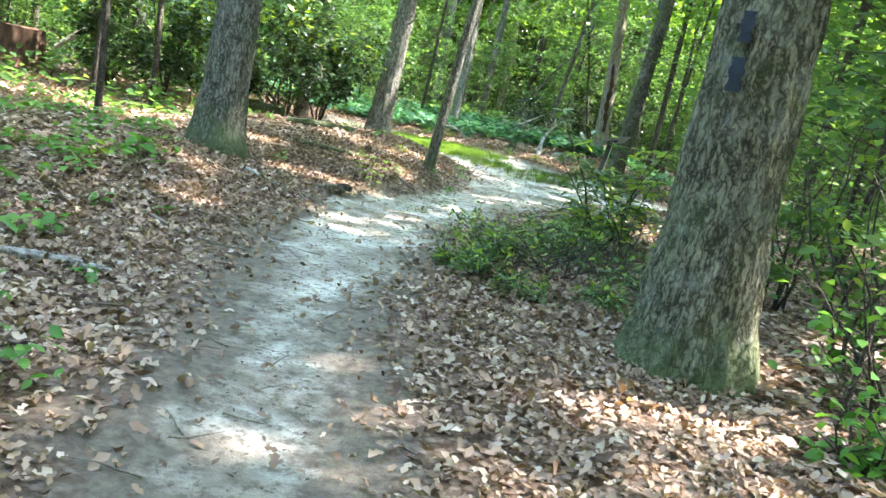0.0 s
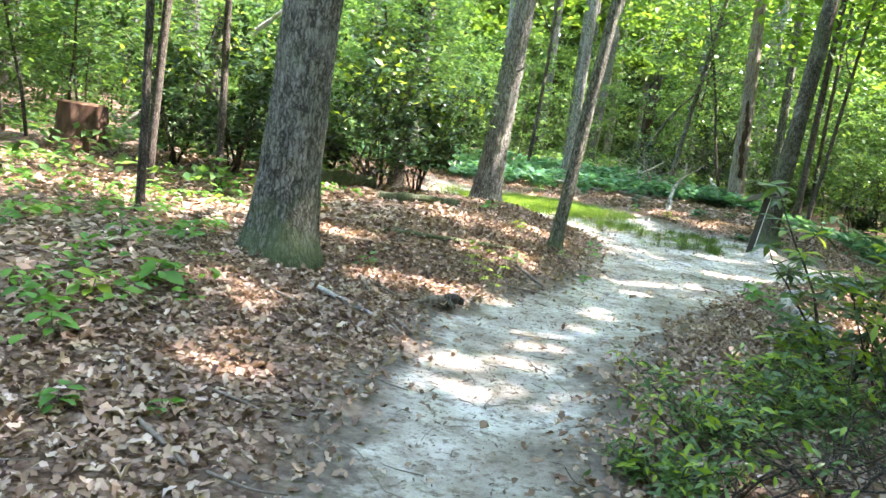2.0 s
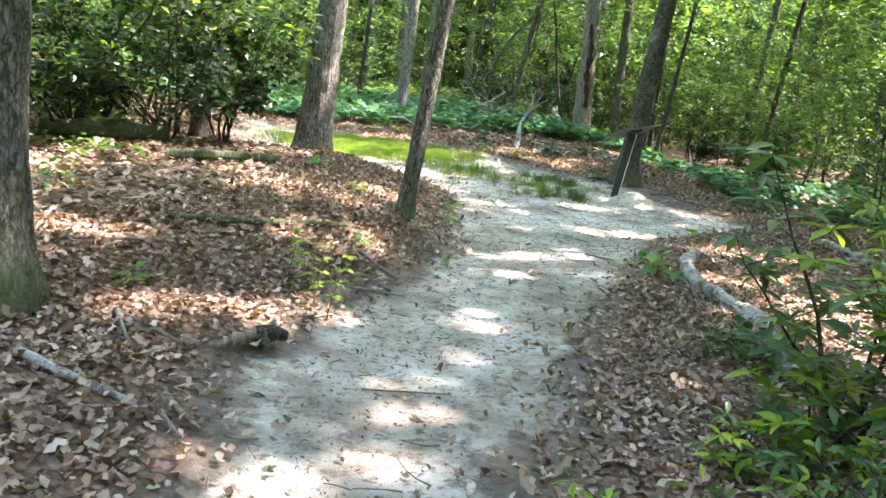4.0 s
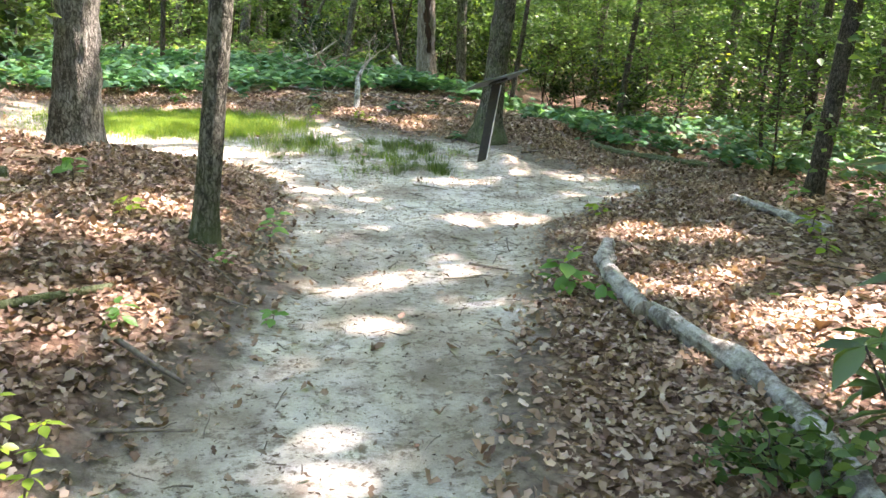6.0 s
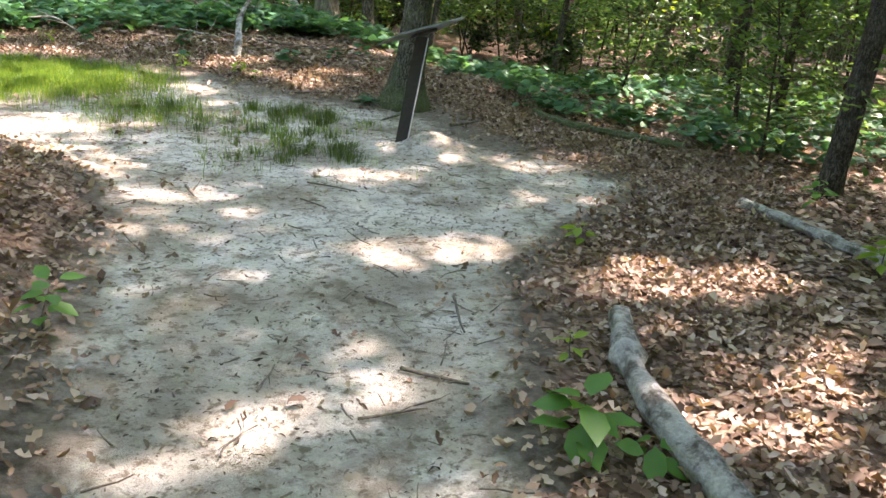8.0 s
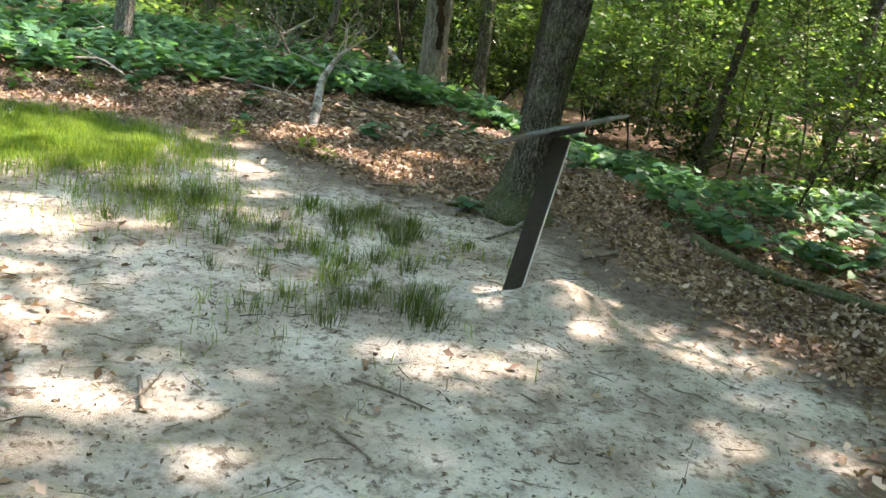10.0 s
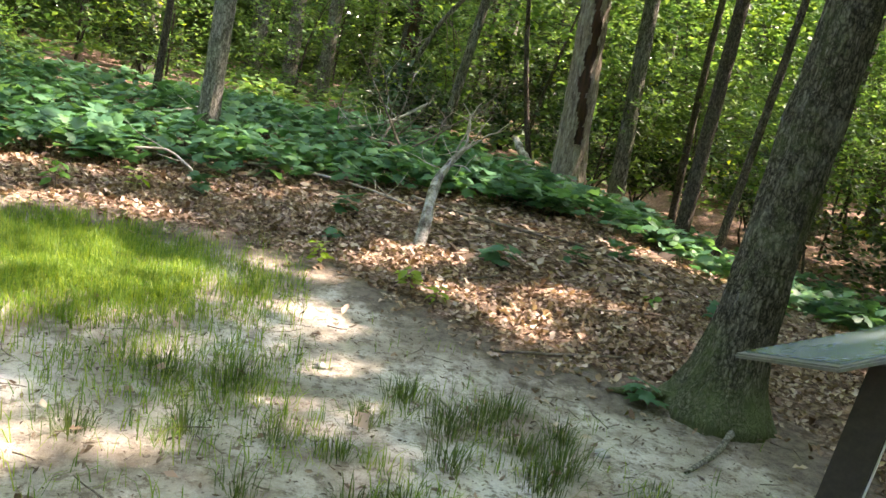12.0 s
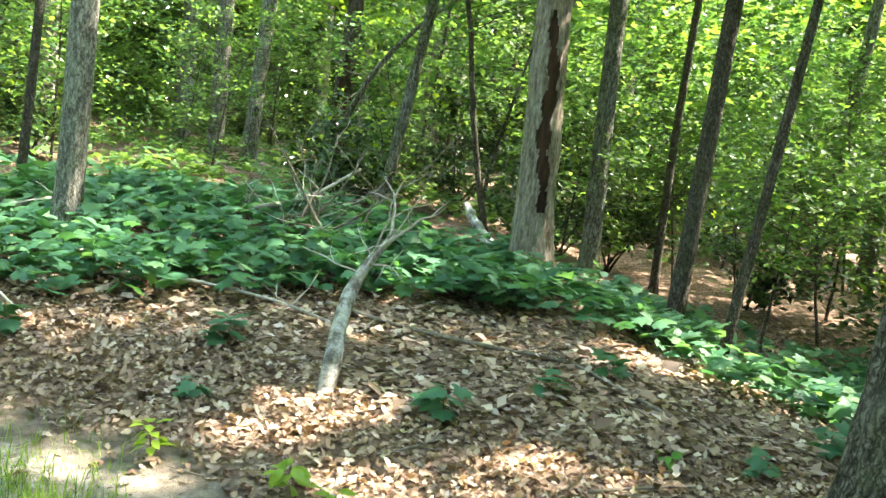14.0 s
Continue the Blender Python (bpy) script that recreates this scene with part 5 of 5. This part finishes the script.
# ---- litter on the ground ----
def leaf_litter():
    """Fallen oak leaves lying over the forest floor, thinning out over the sand."""
    rng = np.random.default_rng(21)
    n = 380000
    x, y = rng.uniform(-8, 10.5, n), rng.uniform(0.8, 28.5, n)
    inside = trail_inside(x, y)
    near = np.exp(-np.clip(np.abs(inside) - 2.0, 0, None) / 4.0)
    d = np.where(inside < 0, np.where(inside < -1.9, 1.0, 0.95) * (0.22 + 0.78 * near) * (0.45 + 0.55 * smooth(0.0, 0.5, -inside)), 0.55 * np.exp(-inside / 0.13) + 0.008)
    keep = rng.uniform(0, 1, n) < d
    x, y = x[keep], y[keep]
    z = ground_height(x, y) + rng.uniform(0.0, 0.035, len(x)) - 0.012 * (trail_inside(x, y) > 0.1)
    at, close = np.stack((x, y, z), -1), np.abs(trail_inside(x, y)) < 1.9
    v, f = joined([leaves(OAK, at[close], 0.06 * np.clip(rng.lognormal(0, 0.28, int(close.sum())), 0.5, 1.35), rng, 0.3, curl=0.5), leaves(DIAMOND, at[~close], 0.072 * rng.lognormal(0, 0.28, int((~close).sum())), rng, 0.3, curl=0.45)])
    ob = new("leaf_litter", mesh_np("leaf_litter", v, f, DRY))
    tagged(ob, "dry brown and tan fallen oak leaves covering the forest floor", "leaf litter", kind="stuff")
    n = 32000
    x, y = rng.uniform(-2, 5.6, n), rng.uniform(0.8, 22, n)
    keep = trail_inside(x, y) > 0
    x, y = x[keep], y[keep]
    v, f = leaves(LANCE, np.stack((x, y, ground_height(x, y) - 0.022), -1), 0.028 * np.clip(rng.lognormal(0, 0.35, len(x)), 0.4, 1.8), rng, 0.25, curl=0.4)
    ob = new("leaf_crumbs", mesh_np("leaf_crumbs", v, f, CRUMB))
    tagged(ob, "brown crumbs of broken leaves on pale sand", "leaf litter", kind="stuff")


leaf_litter()


def twig_litter():
    rng = np.random.default_rng(22)
    pieces = []
    for _ in range(2600):
        x, y = rng.uniform(-4.5, 7), rng.uniform(1, 25)
        a, L = rng.uniform(0, 6.28), rng.uniform(0.05, 0.24)
        z = gz(x, y) + (0.0 if trail_inside(x, y) > 0.1 else 0.03)
        w = wander((x, y, z - 0.012), (math.cos(a), math.sin(a), rng.normal(0, 0.06)), L, 3, 0.16, rng)
        w[:, 2] = np.maximum(w[:, 2], z - 0.022)
        r = rng.uniform(0.002, 0.0055)
        pieces.append(tube(w, np.linspace(r, r * 0.5, 4), 5, cap=False))
    ob = new("twig_litter", mesh_np("twig_litter", *joined(pieces), TWIG))
    tagged(ob, "small dry twigs strewn on sand and leaves", "twigs", kind="stuff")


twig_litter()
STICKS = [(2.08, 14.3, 2.2, 14.12, 0.009), (1.97, 13.47, 2.2, 13.24, 0.011), (2.56, 14.2, 2.42, 13.75, 0.009), (1.32, 13.42, 1.42, 13.65, 0.006), (1.65, 13.1, 1.95, 13.1, 0.007), (2.37, 16.65, 2.74, 16.4, 0.008), (1.43, 16.62, 1.47, 16.35, 0.012), (-2.0, 6.05, -1.66, 5.72, 0.014), (-1.55, 5.75, -1.2, 5.65, 0.008),
          (-0.45, 11.75, -0.15, 11.45, 0.018), (-0.5, 11.0, -0.1, 11.0, 0.011), (0.05, 12.6, 0.35, 12.45, 0.009), (-0.1, 13.15, 0.3, 12.75, 0.008), (2.2, 16.2, 2.35, 15.95, 0.007), (-1.75, 9.5, -1.35, 9.35, 0.015), (-2.2, 8.3, -1.7, 8.15, 0.012), (-1.25, 7.35, -0.95, 7.2, 0.008), (4.3, 15.4, 4.75, 15.3, 0.012), (3.7, 10.9, 4.3, 10.5, 0.012), (4.2, 21.6, 4.9, 21.75, 0.01), (3.1, 21.9, 3.6, 22.1, 0.01),
          (-1.28, 8.66, -1.12, 8.45, 0.016), (-1.28, 8.51, -1.15, 8.39, 0.012), (-1.75, 9.52, -1.52, 9.08, 0.017), (-2.42, 11.13, -1.75, 11.31, 0.014), (-1.89, 6.53, -1.51, 6.45, 0.01), (-1.59, 3.98, -1.43, 4.04, 0.008), (-1.01, 5.86, -0.87, 5.63, 0.007), (-0.42, 9.18, 0.06, 9.22, 0.006)]
for n, (x0, y0, x1, y1, r) in enumerate(STICKS):
    rng = np.random.default_rng(500 + n)
    z = gz(x0, y0) + (-0.012 if trail_inside(x0, y0) > 0.1 else 0.03)
    L = math.hypot(x1 - x0, y1 - y0)
    ob = thing("stick", x0, y0, z, "short dry brown stick lying on the ground", "stick", "sticks on the trail")
    w = wander((0, 0, 0), (x1 - x0, y1 - y0, 0), L, 7, 0.07, rng)
    w[:, 2] = np.linspace(0, gz(x1, y1) - gz(x0, y0), 8) + r * 0.3
    part("stem", shade(mesh_np("stem", *tube(w, np.linspace(r, r * 0.6, 8), 8, 0.1), TWIG)), ob)
    t = wander(w[4], rng.normal(0, 1, 3) * (1, 1, 0.15), L * 0.3, 4, 0.1, rng)
    part("twig", mesh_np("twig", *tube(t, np.linspace(r * 0.5, r * 0.2, 5), 5), TWIG), ob)
for n, (x, y, s) in enumerate(((2.1, 20.1, 0.03), (3.55, 19.4, 0.04), (3.9, 18.9, 0.025), (-0.95, 3.0, 0.03), (1.75, 14.1, 0.025), (-1.25, 6.65, 0.028), (2.6, 15.6, 0.02), (3.4, 18.7, 0.03))):
    bm = bmesh.new()
    bmesh.ops.create_icosphere(bm, subdivisions=2, radius=s)
    for v in bm.verts:
        v.co *= 1 + 0.3 * noise.noise(v.co * 40 + Vector((n, 0, 0)))
        v.co.z *= 0.55
    me = bpy.data.meshes.new("stone")
    bm.to_mesh(me)
    bm.free()
    me.materials.append(STONE)
    ob = new("stone", shade(me))
    ob.location = (x, y, gz(x, y) - 0.02)
    tagged(ob, "small grey stone lying on the sandy trail", "stone", "stones on the trail")
